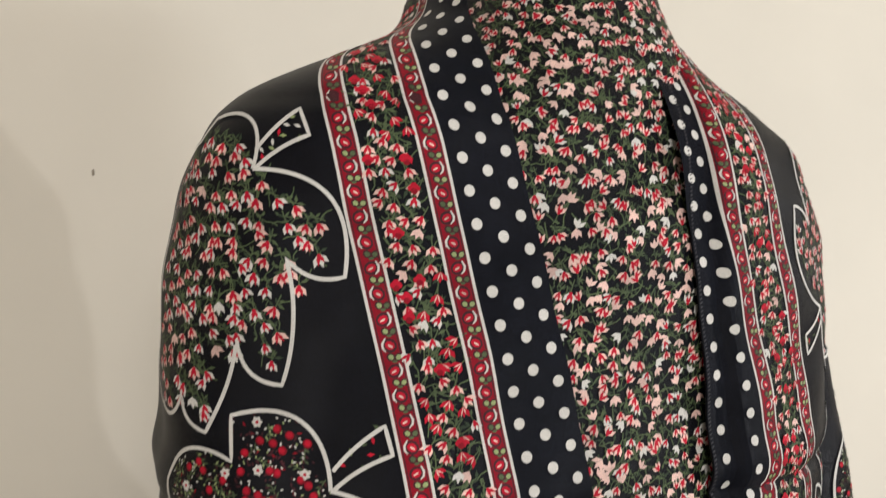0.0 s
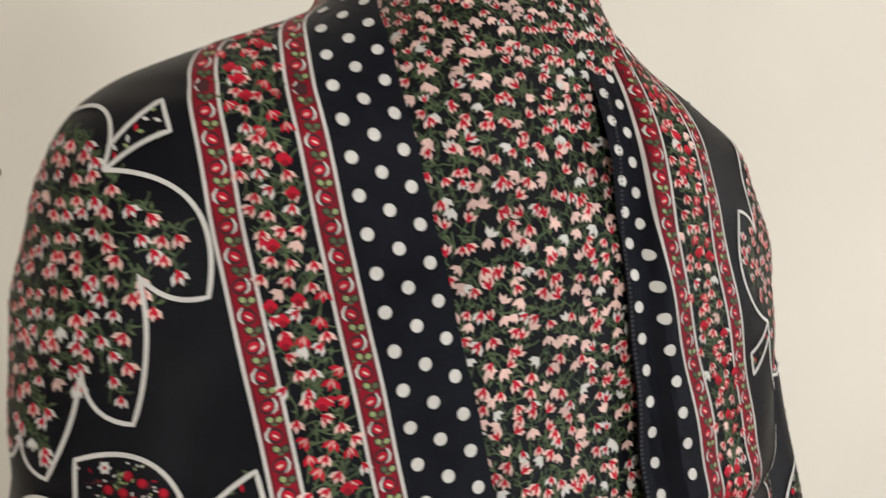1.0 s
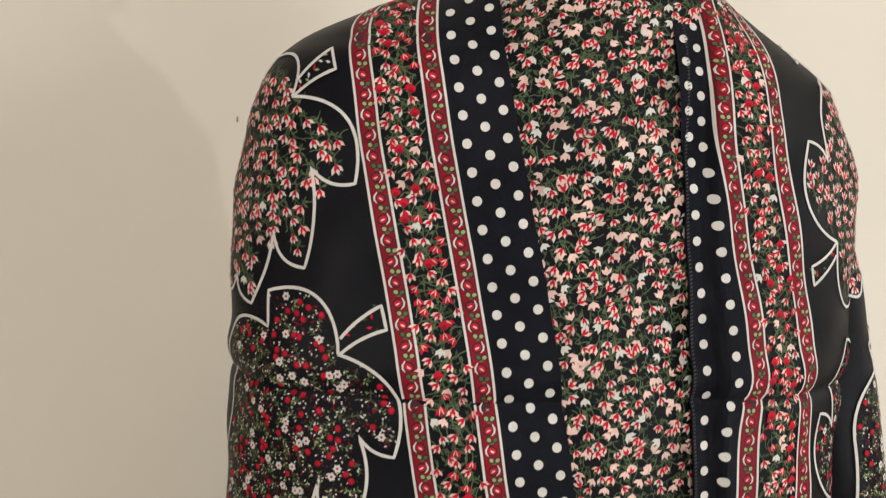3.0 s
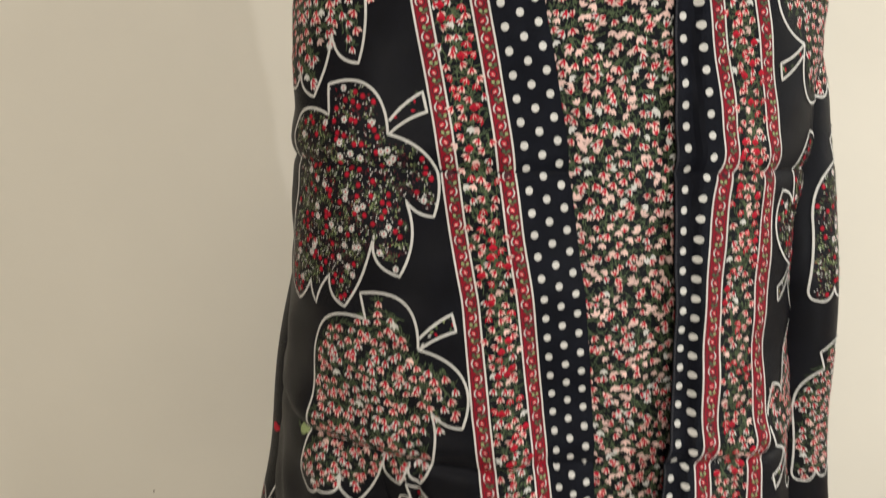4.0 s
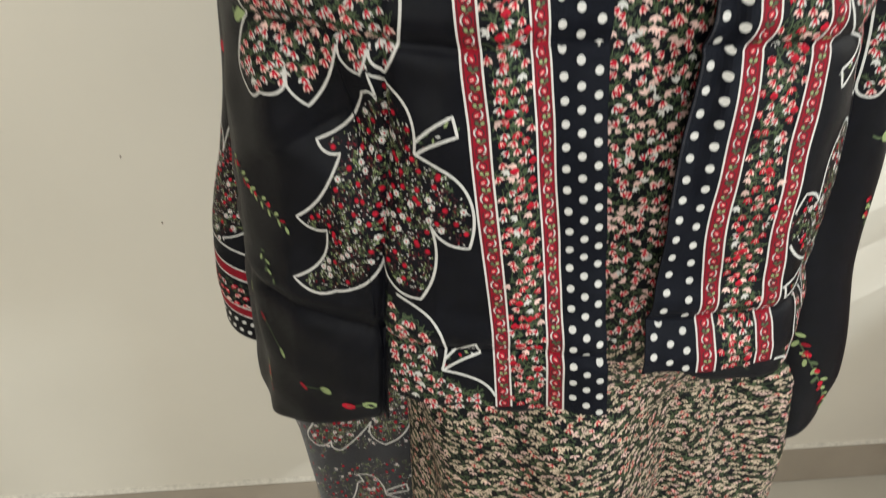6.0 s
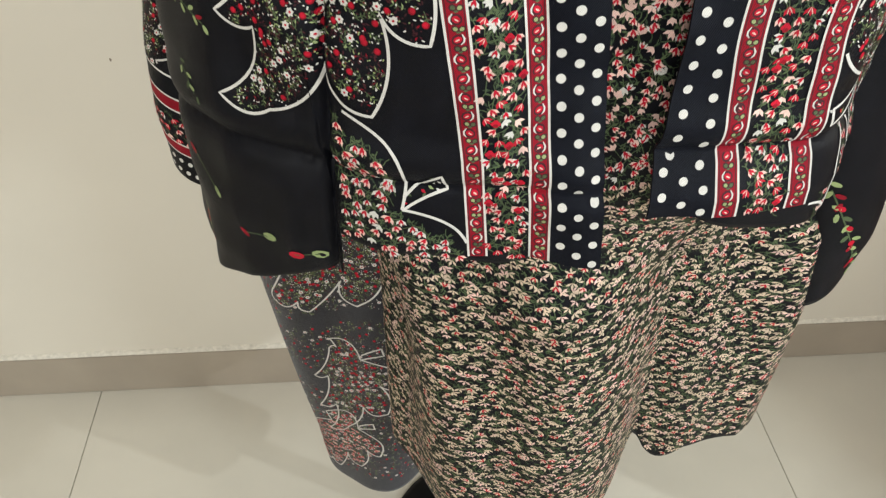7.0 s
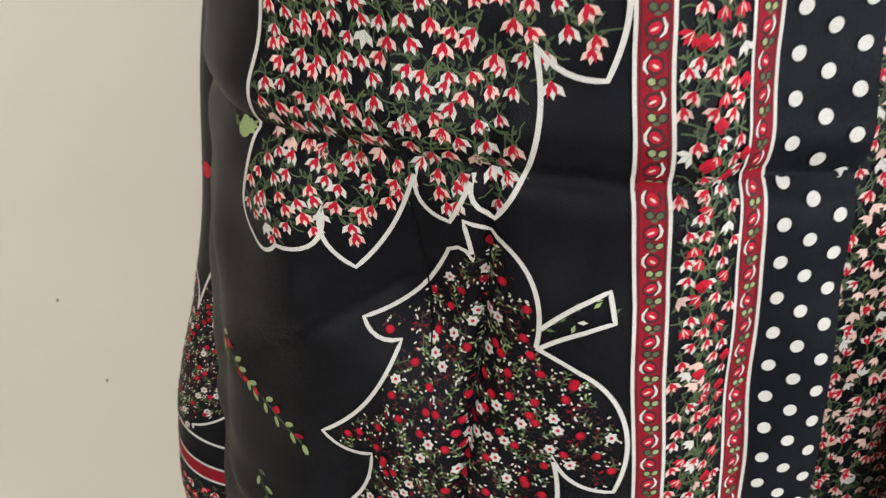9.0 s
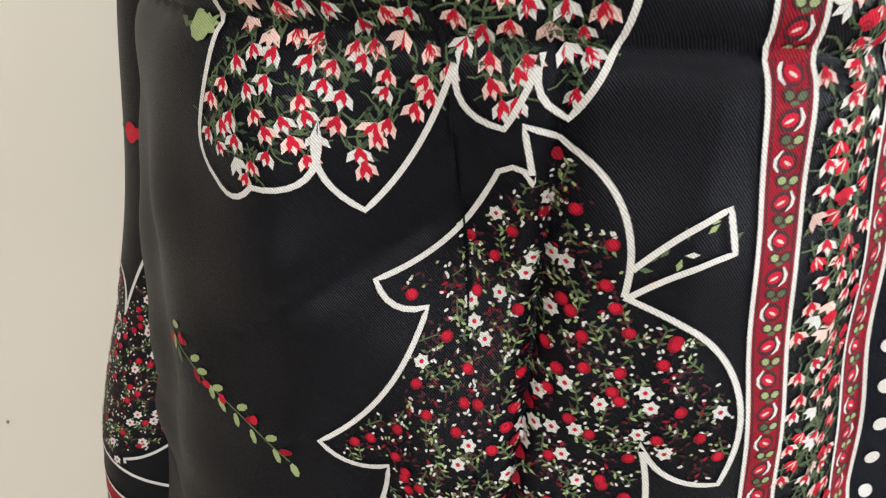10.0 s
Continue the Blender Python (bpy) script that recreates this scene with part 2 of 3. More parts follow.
def tulip(ink, x, z, size, ang, red=0.8, all_red=False, pink=0.5, plain=WHITE):
    """A small hanging bellflower: spread pale petals, red tongues between them, a stalk and leaves."""
    d = ang
    pale = PINK if R.random() < pink else plain
    outer = RED if all_red else pale
    spread = R.uniform(0.52, 0.72) + (0.35 if plain == CREAM else 0.0)
    for k, a in enumerate((-spread, spread, 0.0)):
        ink.kite(x, z, d + a + R.uniform(-0.08, 0.08), size * R.uniform(0.9, 1.05), size * (0.36 if plain == CREAM else 0.40), outer, 3 + 0.3 * k, 0.56)
    tongue = PINK if all_red else RED
    if R.random() < red or all_red:
        for a in (-spread * 0.5, spread * 0.5):
            ink.kite(x, z, d + a, size * R.uniform(0.72, 0.92), size * (0.12 if all_red else 0.28), tongue, 5, 0.5)
        if not all_red:
            ink.disc(x + math.cos(d) * size * 0.16, z + math.sin(d) * size * 0.16, size * 0.16, size * 0.15, RED, 5.5, 0, 6)
    b = d + math.pi
    bend = R.uniform(-0.6, 0.6)
    p1 = (x + math.cos(b) * size * 0.45, z + math.sin(b) * size * 0.45)
    p2 = (p1[0] + math.cos(b + bend) * size * 0.5, p1[1] + math.sin(b + bend) * size * 0.5)
    ink.strip([(x, z), p1, p2], size * 0.10, GREEN, 1)
    for sgn in (-1, 1):
        if R.random() < 0.8:
            ink.kite(p1[0], p1[1], b + sgn * R.uniform(0.7, 1.3), size * R.uniform(0.4, 0.65), size * 0.2, GREEN if R.random() < 0.6 else DEEP, 1.5)


def leafy_ground(ink, x, z, step):
    """Sprigs of green between the flowers."""
    a = R.uniform(0, 6.28)
    for k in range(2):
        a += R.uniform(1.6, 2.6)
        ink.kite(x, z, a, step * R.uniform(0.35, 0.6), step * 0.2, R.choice((GREEN, DEEP, DEEP)), 0)
    a = R.uniform(0, 6.28)
    pts = [(x, z)]
    for k in range(3):
        a += R.uniform(-0.6, 0.6)
        pts.append((pts[-1][0] + math.cos(a) * step * 0.33, pts[-1][1] + math.sin(a) * step * 0.33))
    ink.strip(pts, step * 0.075, GREEN, 0.5)


def scatter(x0, x1, z0, z1, step, jitter=0.28):
    row = 0
    z = z0
    while z < z1:
        x = x0 + (step / 2 if row % 2 else 0)
        while x < x1:
            yield x + R.uniform(-jitter, jitter) * step, z + R.uniform(-jitter, jitter) * step
            x += step
        z += step * 0.87
        row += 1


def inside(poly, x, z):
    hit = False
    j = len(poly) - 1
    for i in range(len(poly)):
        (xi, zi), (xj, zj) = poly[i], poly[j]
        if (zi > z) != (zj > z) and x < (xj - xi) * (z - zi) / (zj - zi) + xi:
            hit = not hit
        j = i
    return hit


def round_flowers(ink, x, z, step):
    """One cell of the dark bouquet print: red pips, white six-petalled stars, green sprigs, flecks."""
    q = R.random()
    if q < 0.22:
        ink.disc(x, z, step * 0.19, step * 0.175, CRIMSON, 3, R.uniform(0, 3), n=9)
        ink.disc(x + step * R.uniform(-0.03, 0.03), z + step * 0.02, step * 0.135, step * 0.12, RED, 4, R.uniform(0, 3), n=7)
    elif q < 0.33:
        a0 = R.uniform(0, 1)
        for k in range(6):
            ink.kite(x, z, a0 + k * 1.047, step * 0.24, step * 0.17, WHITE, 3 + 0.1 * k, 0.62)
        ink.disc(x, z, step * 0.07, step * 0.07, RED, 4.5, n=6)
    elif q < 0.75:
        a = R.uniform(0, 6.28)
        c, s = math.cos(a), math.sin(a)
        ink.strip([(x - c * step * 0.3, z - s * step * 0.3), (x, z), (x + c * step * 0.3, z + s * step * 0.3)], step * 0.05, GREEN, 1)
        for k in (-0.2, 0.05, 0.25):
            for sgn in (-1, 1):
                ink.kite(x + c * step * k, z + s * step * k, a + sgn * 0.9, step * 0.24, step * 0.09, R.choice((GREEN, GREEN, LIME, MAROON)), 1.5)
    else:
        for k in range(4):
            ink.kite(x + R.uniform(-0.3, 0.3) * step, z + R.uniform(-0.3, 0.3) * step, R.uniform(0, 6.28), step * 0.25, step * 0.1, MAROON if k else CRIMSON, 1)
    for k in range(4):
        ink.disc(x + R.uniform(-0.40, 0.40) * step, z + R.uniform(-0.42, 0.42) * step, step * R.uniform(0.05, 0.09), step * 0.04, R.choice((WHITE, WHITE, MAROON, MAROON, LIME)), 2, R.uniform(0, 3.1), 6)


# Leaf outlines as corners and the bow of the arc that follows, stalk joint first, 1 unit = 1 mm of cloth.
LOBED = [(0, 0, .28), (32, -68, .14), (11, -55, .12), (-4, -116, .22), (-34, -78, .06), (-60, -132, .2), (-77, -113, .3),
         (-102, -120, .18), (-112, -101, -.03), (-103, -22, .25), (-54, 22, 0), (-61, 48, .33)]
SHOULDER = [(0, 0, .30), (41, -48, .16), (15, -40, .08), (12, -96, .24), (-9, -76, .05), (-26, -120, .2), (-40, -104, .3), (-62, -112, .18), (-76, -95, -.03), (-66, -10, .2), (-38, 14, 0), (-26, 26, .42)]
SPIKED = [(0, 0, .28), (33, -56, .14), (13, -45, .12), (9, -101, .24), (-10, -73, .05), (-36, -130, .2), (-52, -108, -.06), (-66, -133, .1), (-72, -115, .1), (-93, -136, .15), (-110, -105, -.03), (-88, -5, .25),
          (-46, 11, 0), (-46, 32, .33)]
SPLIT = [(0, 0, .28), (34, -59, .14), (10, -49, .12), (0, -114, .24), (-9, -97, .03), (-18, -118, .28), (-32, -98, .06), (-62, -148, .2), (-74, -121, .3), (-95, -143, .25), (-113, -144, .2), (-119, -128, -.03),
         (-93, -15, .25), (-42, 18, 0), (-46, 38, .33)]
HOOKED = [(0, 0, .24), (38, -65, .18), (11, -50, .12), (5, -113, .22), (-26, -89, .14), (-67, -129, .2), (-105, -128, -.14), (-72, -77, .22), (-98, -72, -.1), (-62, -17, .22), (-80, -9, -.10), (-40, 32, .3), (-29, 29, 0), (-33, 47, .22)]
CUT = [(0, 0, .28), (42, -62, .14), (10, -50, .12), (5, -112, .22), (-60, -112, 0), (-60, 60, 0), (-40, 64, .24)]
STALK = [(1, 9, .05), (24, 29, 0), (27.5, 16, -.06), (1, 0, 0)]


def arcs(corners, step=3.0):
    out = []
    n = len(corners) - (0 if corners[0][:2] == (0, 0) else 1)
    for i in range(n):
        x0, z0, bow = corners[i]
        x1, z1, _ = corners[(i + 1) % len(corners)]
        dx, dz = x1 - x0, z1 - z0
        k = max(2, int(math.hypot(dx, dz) / step))
        for j in range(k):
            u = j / k
            h = 4 * bow * u * (1 - u)
            out.append((x0 + dx * u - dz * h, z0 + dz * u + dx * h))
    if n < len(corners):
        out.append(corners[-1][:2])
    return out


def leaf_motif(surf, parent, kind, s, z, scale, turn, fill, limit=None, label="", lift=0.00035, left=0.9, shear=0.28):
    """One printed leaf: a pale outline with its stalk, filled with small blossoms."""
    c, sn = math.cos(turn), math.sin(turn)
    k = scale * 0.001

    def place(p):
        x, y = p
        if x < 0:
            x, y = left * x, y + shear * x
        return s + k * (c * x - sn * y), z + k * (sn * x + c * y)

    keep = limit or (lambda x, y: True)
    edge = [place(p) for p in arcs(kind)]
    flip = -1 if math.cos(turn) < 0 else 1
    stalk = [(s + flip * k * p[0], z + flip * k * p[1]) for p in arcs(STALK, 2.0)]
    line = Ink()
    run = []
    ring = edge + [edge[0]]
    for p in ring + [None]:
        if p is not None and keep(*p):
            run.append(p)
        else:
            if len(run) > 2:
                line.strip(run, 0.0019, WHITE, 7)
            run = []
    if keep(*stalk[0]) or keep(*stalk[-1]):
        line.strip(stalk, 0.0019, WHITE, 7)
    ob = line.lay("leaf_motif", surf, parent, label, lift)
    ink = Ink()
    xs, zs = [p[0] for p in edge], [p[1] for p in edge]
    if fill == "tulip":
        for x, y in scatter(min(xs), max(xs), min(zs), max(zs), 0.0086, 0.32):
            if inside(edge, x - 0.004, y - 0.005) and inside(edge, x + 0.006, y + 0.005) and keep(x + 0.005, y):
                leafy_ground(ink, x + 0.001, y + 0.001, 0.0080)
                leafy_ground(ink, x - 0.003, y + 0.003, 0.0068)
                tulip(ink, x, y, 0.0063 * R.uniform(0.85, 1.12), -math.pi / 2 + turn + R.uniform(-0.55, 0.55), 0.95, False, 0.5)
    else:
        for x, y in scatter(min(xs), max(xs), min(zs), max(zs), 0.0063, 0.4):
            if all(inside(edge, x + a, y + b) for a in (-0.003, 0.003) for b in (-0.003, 0.003)) and keep(x + 0.004, y):
                round_flowers(ink, x, y, 0.0116)
    for x, y in scatter(min(p[0] for p in stalk), max(p[0] for p in stalk), min(p[1] for p in stalk), max(p[1] for p in stalk), 0.006):
        if inside(stalk, x, y) and keep(x, y):
            ink.kite(x, y, R.uniform(0, 6.28), 0.004, 0.0018, R.choice((GREEN, WHITE, RED, LIME)), 1)
    if ob is not None:
        ink.lay("blossom_fill", surf, ob, "", lift)
    return ob


# ---- the cloth forms: height, middle, half width to each side, depth middle, half depth, squareness ----
JACKET = [(0.55, 0.0, 0.252, 0.236, 0.06, 0.202, 2.1), (0.75, 0.0, 0.250, 0.236, 0.06, 0.205, 2.1), (0.90, 0.0, 0.248, 0.235, 0.06, 0.206, 2.1), (1.02, 0.0, 0.238, 0.222, 0.045, 0.190, 2.2),
          (1.12, 0.0, 0.226, 0.206, 0.015, 0.154, 2.4), (1.22, 0.0, 0.219, 0.202, -0.01, 0.127, 2.6), (1.33, 0.0, 0.217, 0.210, -0.025, 0.106, 2.7), (1.38, 0.0, 0.213, 0.208, -0.025, 0.100, 2.7),
          (1.41, 0.0, 0.207, 0.199, -0.025, 0.095, 2.7), (1.44, 0.0, 0.196, 0.187, -0.022, 0.090, 2.7), (1.456, 0.0, 0.183, 0.175, -0.015, 0.087, 2.7), (1.473, 0.005, 0.164, 0.154, -0.005, 0.083, 2.7),
          (1.49, 0.01, 0.133, 0.130, 0.01, 0.086, 2.6), (1.50, 0.015, 0.112, 0.120, 0.02, 0.090, 2.6), (1.513, 0.02, 0.096, 0.096, 0.028, 0.090, 2.5), (1.523, 0.028, 0.091, 0.084, 0.032, 0.088, 2.4), (1.56, 0.035, 0.088, 0.075, 0.036, 0.086, 2.3)]
BACK = [(0.5, 0.0), (1.02, 0.0), (1.12, 0.03), (1.22, 0.045), (1.36, 0.05), (1.44, 0.04), (1.49, 0.02), (1.53, 0.0), (2.0, 0.0)]
DRESS = [(0.30, 0.105, 0.200, 0.205, 0.06, 0.170, 2.3), (0.55, 0.10, 0.198, 0.198, 0.06, 0.158, 2.3), (0.70, 0.08, 0.185, 0.19, 0.055, 0.150, 2.3), (0.76, 0.05, 0.185, 0.20, 0.05, 0.165, 2.2), (0.90, 0.02, 0.20, 0.21, 0.05, 0.166, 2.2), (1.05, 0.01, 0.20, 0.20, 0.04, 0.162, 2.4),
         (1.22, 0.0, 0.20, 0.20, 0.03, 0.157, 2.8), (1.33, 0.0, 0.19, 0.19, 0.03, 0.152, 2.8), (1.40, 0.01, 0.17, 0.17, 0.03, 0.142, 2.8), (1.45, 0.02, 0.13, 0.13, 0.03, 0.124, 2.6), (1.49, 0.033, 0.098, 0.092, 0.03, 0.102, 2.4),
         (1.52, 0.040, 0.078, 0.074, 0.03, 0.082, 2.2), (1.54, 0.042, 0.068, 0.068, 0.03, 0.072, 2.1), (1.56, 0.042, 0.066, 0.066, 0.03, 0.070, 2.1)]


def bell(x, w):
    return np.exp(-(x / w) ** 2)


FACING = {}


def jacket_relief(s, z):
    low = np.clip((1.12 - z) / 0.25, 0, 1)
    d = 0.0035 * low * np.sin(s * 46 + 0.6 * np.sin(z * 9)) + 0.0015 * np.sin(s * 83 + z * 7) * low
    d = d + 0.0008 * np.sin(41 * z + 63 * s) + 0.0006 * np.sin(97 * s - 55 * z + 1.0) + 0.0005 * np.sin(120 * z + 20 * s)
    # tucked vertical fold beside the front band
    f = np.clip((1.08 - z) / 0.12, 0, 1)
    d = d - f * 0.010 * np.exp(-np.abs(s + 0.131 - 0.03 * (z - 0.9)) / 0.0036) + f * 0.006 * bell(s + 0.165, 0.02)
    # the cloth falls back towards the fold and hollows behind it
    d = d - f * 0.009 * np.clip((-0.088 - s) / 0.035, 0, 1) * np.clip((s + 0.215) / 0.06, 0, 1) - 0.018 * bell(z - 0.960, 0.045) * bell(s + 0.160, 0.032)
    # the front edge on the wearer's right curls back below the chest
    turn = np.interp(z, [0.82, 0.95, 1.07, 1.16], [0.004, -0.015, -0.032, -0.045]) - 0.026
    d = d - 0.015 * np.clip((s - turn) / 0.026, 0, 1) * np.clip((1.17 - z) / 0.10, 0, 1) * np.clip((z - 0.79) / 0.08, 0, 1) * np.clip((0.055 - s) / 0.01, 0, 1)
    # storage creases across the front
    for zc, a in ((1.252, 0.0034), (1.026, 0.0050), (np.where(s > 0.055, 0.823, 0.798), 0.0046)):
        d = d - 1.2 * a * np.exp(-np.abs(z - zc) / 0.0045) + 0.6 * a * bell(z - zc - 0.016, 0.012)
    d = d + 0.0022 * np.sin(z * 31 + s * 14) * bell(s + 0.19, 0.06) * low
    # slanting crease below the third leaf
    d = d - 0.0035 * np.exp(-np.abs(z - 0.945 - 0.75 * (s + 0.20)) / 0.004) * bell(s + 0.195, 0.045) + 0.002 * bell(z - 0.960 - 0.75 * (s + 0.20), 0.012) * bell(s + 0.195, 0.045)
    if FACING:
        # the dotted facing on the wearer's left folds under along a sharp edge
        e = np.interp(z, FACING["z"], FACING["s"]) + 0.016
        d = d - 0.007 / (1 + np.exp(np.clip((s - e) / 0.0012, -40, 40))) * np.clip((z - 0.9) / 0.1, 0, 1) * (s > e - 0.05)
    d = d + 0.010 * np.clip((0.823 - z) / 0.03, 0, 1) * np.clip(s / 0.06, 0, 1)
    d = d - 0.0025 * np.exp(-np.abs(z - 1.455) / 0.003) * bell(s + 0.12, 0.08)
    return d


def dress_relief(s, z):
    low = 1.35 * np.clip((0.755 - z) / 0.10, 0, 1)
    up = np.clip((z - 1.0) / 0.3, 0, 1)
    return low * (np.interp(s, [-0.30, -0.20, -0.085, -0.065, -0.045, 0.062, 0.075, 0.088, 0.185, 0.23, 0.30], [0, 0.0, 0.026, 0.029, 0.025, -0.026, -0.030, -0.026, 0.018, 0.012, 0]) + 0.006 * np.sin(s * 31 + 0.9) + 0.005 * np.sin(s * 53 + z * 5)) + 0.0016 * np.sin(z * 46 + 2.2 * np.sin(s * 22)) * up + 0.0012 * np.sin(s * 70 + z * 11)


FLAT = [(0.5, 4.0), (0.92, 4.0), (1.02, 3.5), (1.12, 3.0), (1.22, 2.6), (1.33, 2.2), (2.0, 2.15)]
jacket_form = Drape(JACKET, 0.55, 1.56, jacket_relief, 0.78, BACK, FLAT)
dress_form = Drape(DRESS, 0.30, 1.56, dress_relief, 0.76)

# ---- dress ----
dress = tagged(new("dress"), "black dress with dense small pink blossom print under the jacket", "dress")
DS = np.arange(-0.66, 0.6601, 0.005)
zt = np.linspace(0, 1, 250)
HEM = 0.335 + 0.055 * np.exp(-((DS - 0.075) / 0.022) ** 2) + 0.035 * np.clip((DS - 0.09) / 0.04, 0, 1) + 0.004 * np.sin(DS * 50)
S2, _ = np.meshgrid(DS, zt)
Z2 = HEM[None, :] + (1.538 + 0.004 * np.sin(DS * 40)[None, :] - HEM[None, :]) * zt[:, None]
sheet("dress_body", dress_form, S2, Z2, M_BLACK, dress)
ink = Ink()
for z0, z1, step, size, red in ((0.335, 0.775, 0.0077, 0.0052, 0.18), (0.779, 1.535, 0.0078, 0.0057, 0.62)):
    for x, z in scatter(-0.42, 0.42, z0, z1, step, 0.44):
        if z < np.interp(x, DS, HEM) + 0.006 or z > 1.536:
            continue
        leafy_ground(ink, x + 0.004, min(z + 0.003, 1.531), step * 1.1)
        tulip(ink, x, z, size * R.uniform(0.85, 1.15), (-1 if R.random() < 0.8 else 1) * math.pi / 2 + R.uniform(-0.9, 0.9), red, False, 0.8 if red > 0.5 else 0.25, WHITE if red > 0.5 else CREAM)
tagged(ink.lay("blossom_print", dress_form, dress, "pink and white blossoms on green sprigs"), kind="stuff")

# ---- jacket ----
jacket = tagged(new("jacket"), "open black satin jacket with leaf print and red striped borders", "jacket")
LEFT_EDGE = lerp_table([(0.72, 0.046), (0.76, 0.042), (0.82, 0.036), (0.885, 0.0300), (0.95, 0.021), (1.005, 0.015), (1.073, 0.0095), (1.157, -0.004), (1.21, -0.015), (1.28, -0.0265), (1.35, -0.041), (1.40, -0.051), (1.45, -0.058), (1.50, -0.055), (1.52, -0.047), (1.56, -0.04)])
RIGHT_EDGE = lerp_table([(0.72, 0.070), (0.80, 0.067), (0.863, 0.068), (0.948, 0.0655), (1.0, 0.0675), (1.072, 0.0715), (1.155, 0.067), (1.205, 0.062), (1.28, 0.057), (1.35, 0.050), (1.406, 0.050), (1.45, 0.055), (1.52, 0.068), (1.56, 0.075)])
RIGHT_BAND = lerp_table([(0.72, 0.110), (0.778, 0.109), (0.80, 0.107), (0.863, 0.101), (0.89, 0.096), (0.948, 0.094), (1.004, 0.0935), (1.024, 0.092), (1.036, 0.096), (1.072, 0.093), (1.155, 0.088), (1.209, 0.087), (1.244, 0.088), (1.258, 0.093), (1.294, 0.088), (1.352, 0.076), (1.407, 0.067), (1.45, 0.069), (1.52, 0.082), (1.56, 0.09)])
ZT = np.arange(0.56, 1.5561, 0.004)
left_s = np.array([jacket_form.s_of(LEFT_EDGE(z)[0], z) for z in ZT])
right_s = np.array([jacket_form.s_of(RIGHT_EDGE(z)[0], z) for z in ZT])
rband_s = np.array([jacket_form.s_of(RIGHT_BAND(z)[0], z) for z in ZT])
sm = lambda a: np.convolve(np.pad(a, 2, mode="edge"), np.ones(5) / 5, mode="valid")
left_s, right_s, rband_s = sm(left_s), sm(right_s), sm(rband_s)
FACING.update(z=ZT, s=right_s)
ls = lambda z: np.interp(z, ZT, left_s)
rs = lambda z: np.interp(z, ZT, rband_s)
ri = lambda z: np.interp(z, ZT, right_s)
FOLD_S = -0.131


def hem_left(s):
    """Height of the hem: the front panel is shorter than the side beyond the fold."""
    front = 0.742 - 0.006 * np.exp(-((s + 0.022) / 0.018) ** 2) + 0.030 * np.clip((s + 0.005) / 0.04, 0, 1)
    side = 0.625 + 0.50 * np.clip(s + 0.300, 0, 0.16)
    return np.where(s > FOLD_S - 0.002, front, side)


def hem_right(s):
    return 0.779 - 0.26 * np.clip(s - 0.045, 0, 0.11) + 0.002 * np.sin(s * 60)


TOP, TOP_R = 1.545, 1.530
offs = np.concatenate([np.arange(0, 0.12, 0.003), np.arange(0.12, 0.20, 0.0014), np.arange(0.20, 0.72, 0.005)])
vt = np.linspace(0, 1, 230)
# front and side on the wearer's right
S2 = np.zeros((len(vt), len(offs)))
Z2 = np.zeros_like(S2)
for j, o in enumerate(offs):
    hem = float(hem_left(ls(0.76) - o))
    z = hem + (TOP - hem) * vt
    Z2[:, j] = z
    S2[:, j] = ls(z) - o
sheet("front_panel", jacket_form, S2, Z2, M_BLACK, jacket)
NF = 24
S2, Z2 = np.zeros((len(vt), len(offs) + NF)), np.zeros((len(vt), len(offs) + NF))
for j in range(len(offs) + NF):
    hem = float(hem_right(j * 0.0025))
    z = hem + (TOP_R - hem) * vt
    Z2[:, j] = z
    S2[:, j] = ri(z) + (rs(z) - ri(z)) * j / NF if j < NF else rs(z) + offs[j - NF]
sheet("front_panel", jacket_form, S2, Z2, M_BLACK, jacket)

# borders: red chain, blossom ribbon, red chain, dotted facing
W_RED, W_BLOOM = 0.0117, 0.0280
w_dot = lambda z: np.interp(z, [0.85, 0.98, 1.07, 1.3], [0.032, 0.034, 0.039, 0.038])


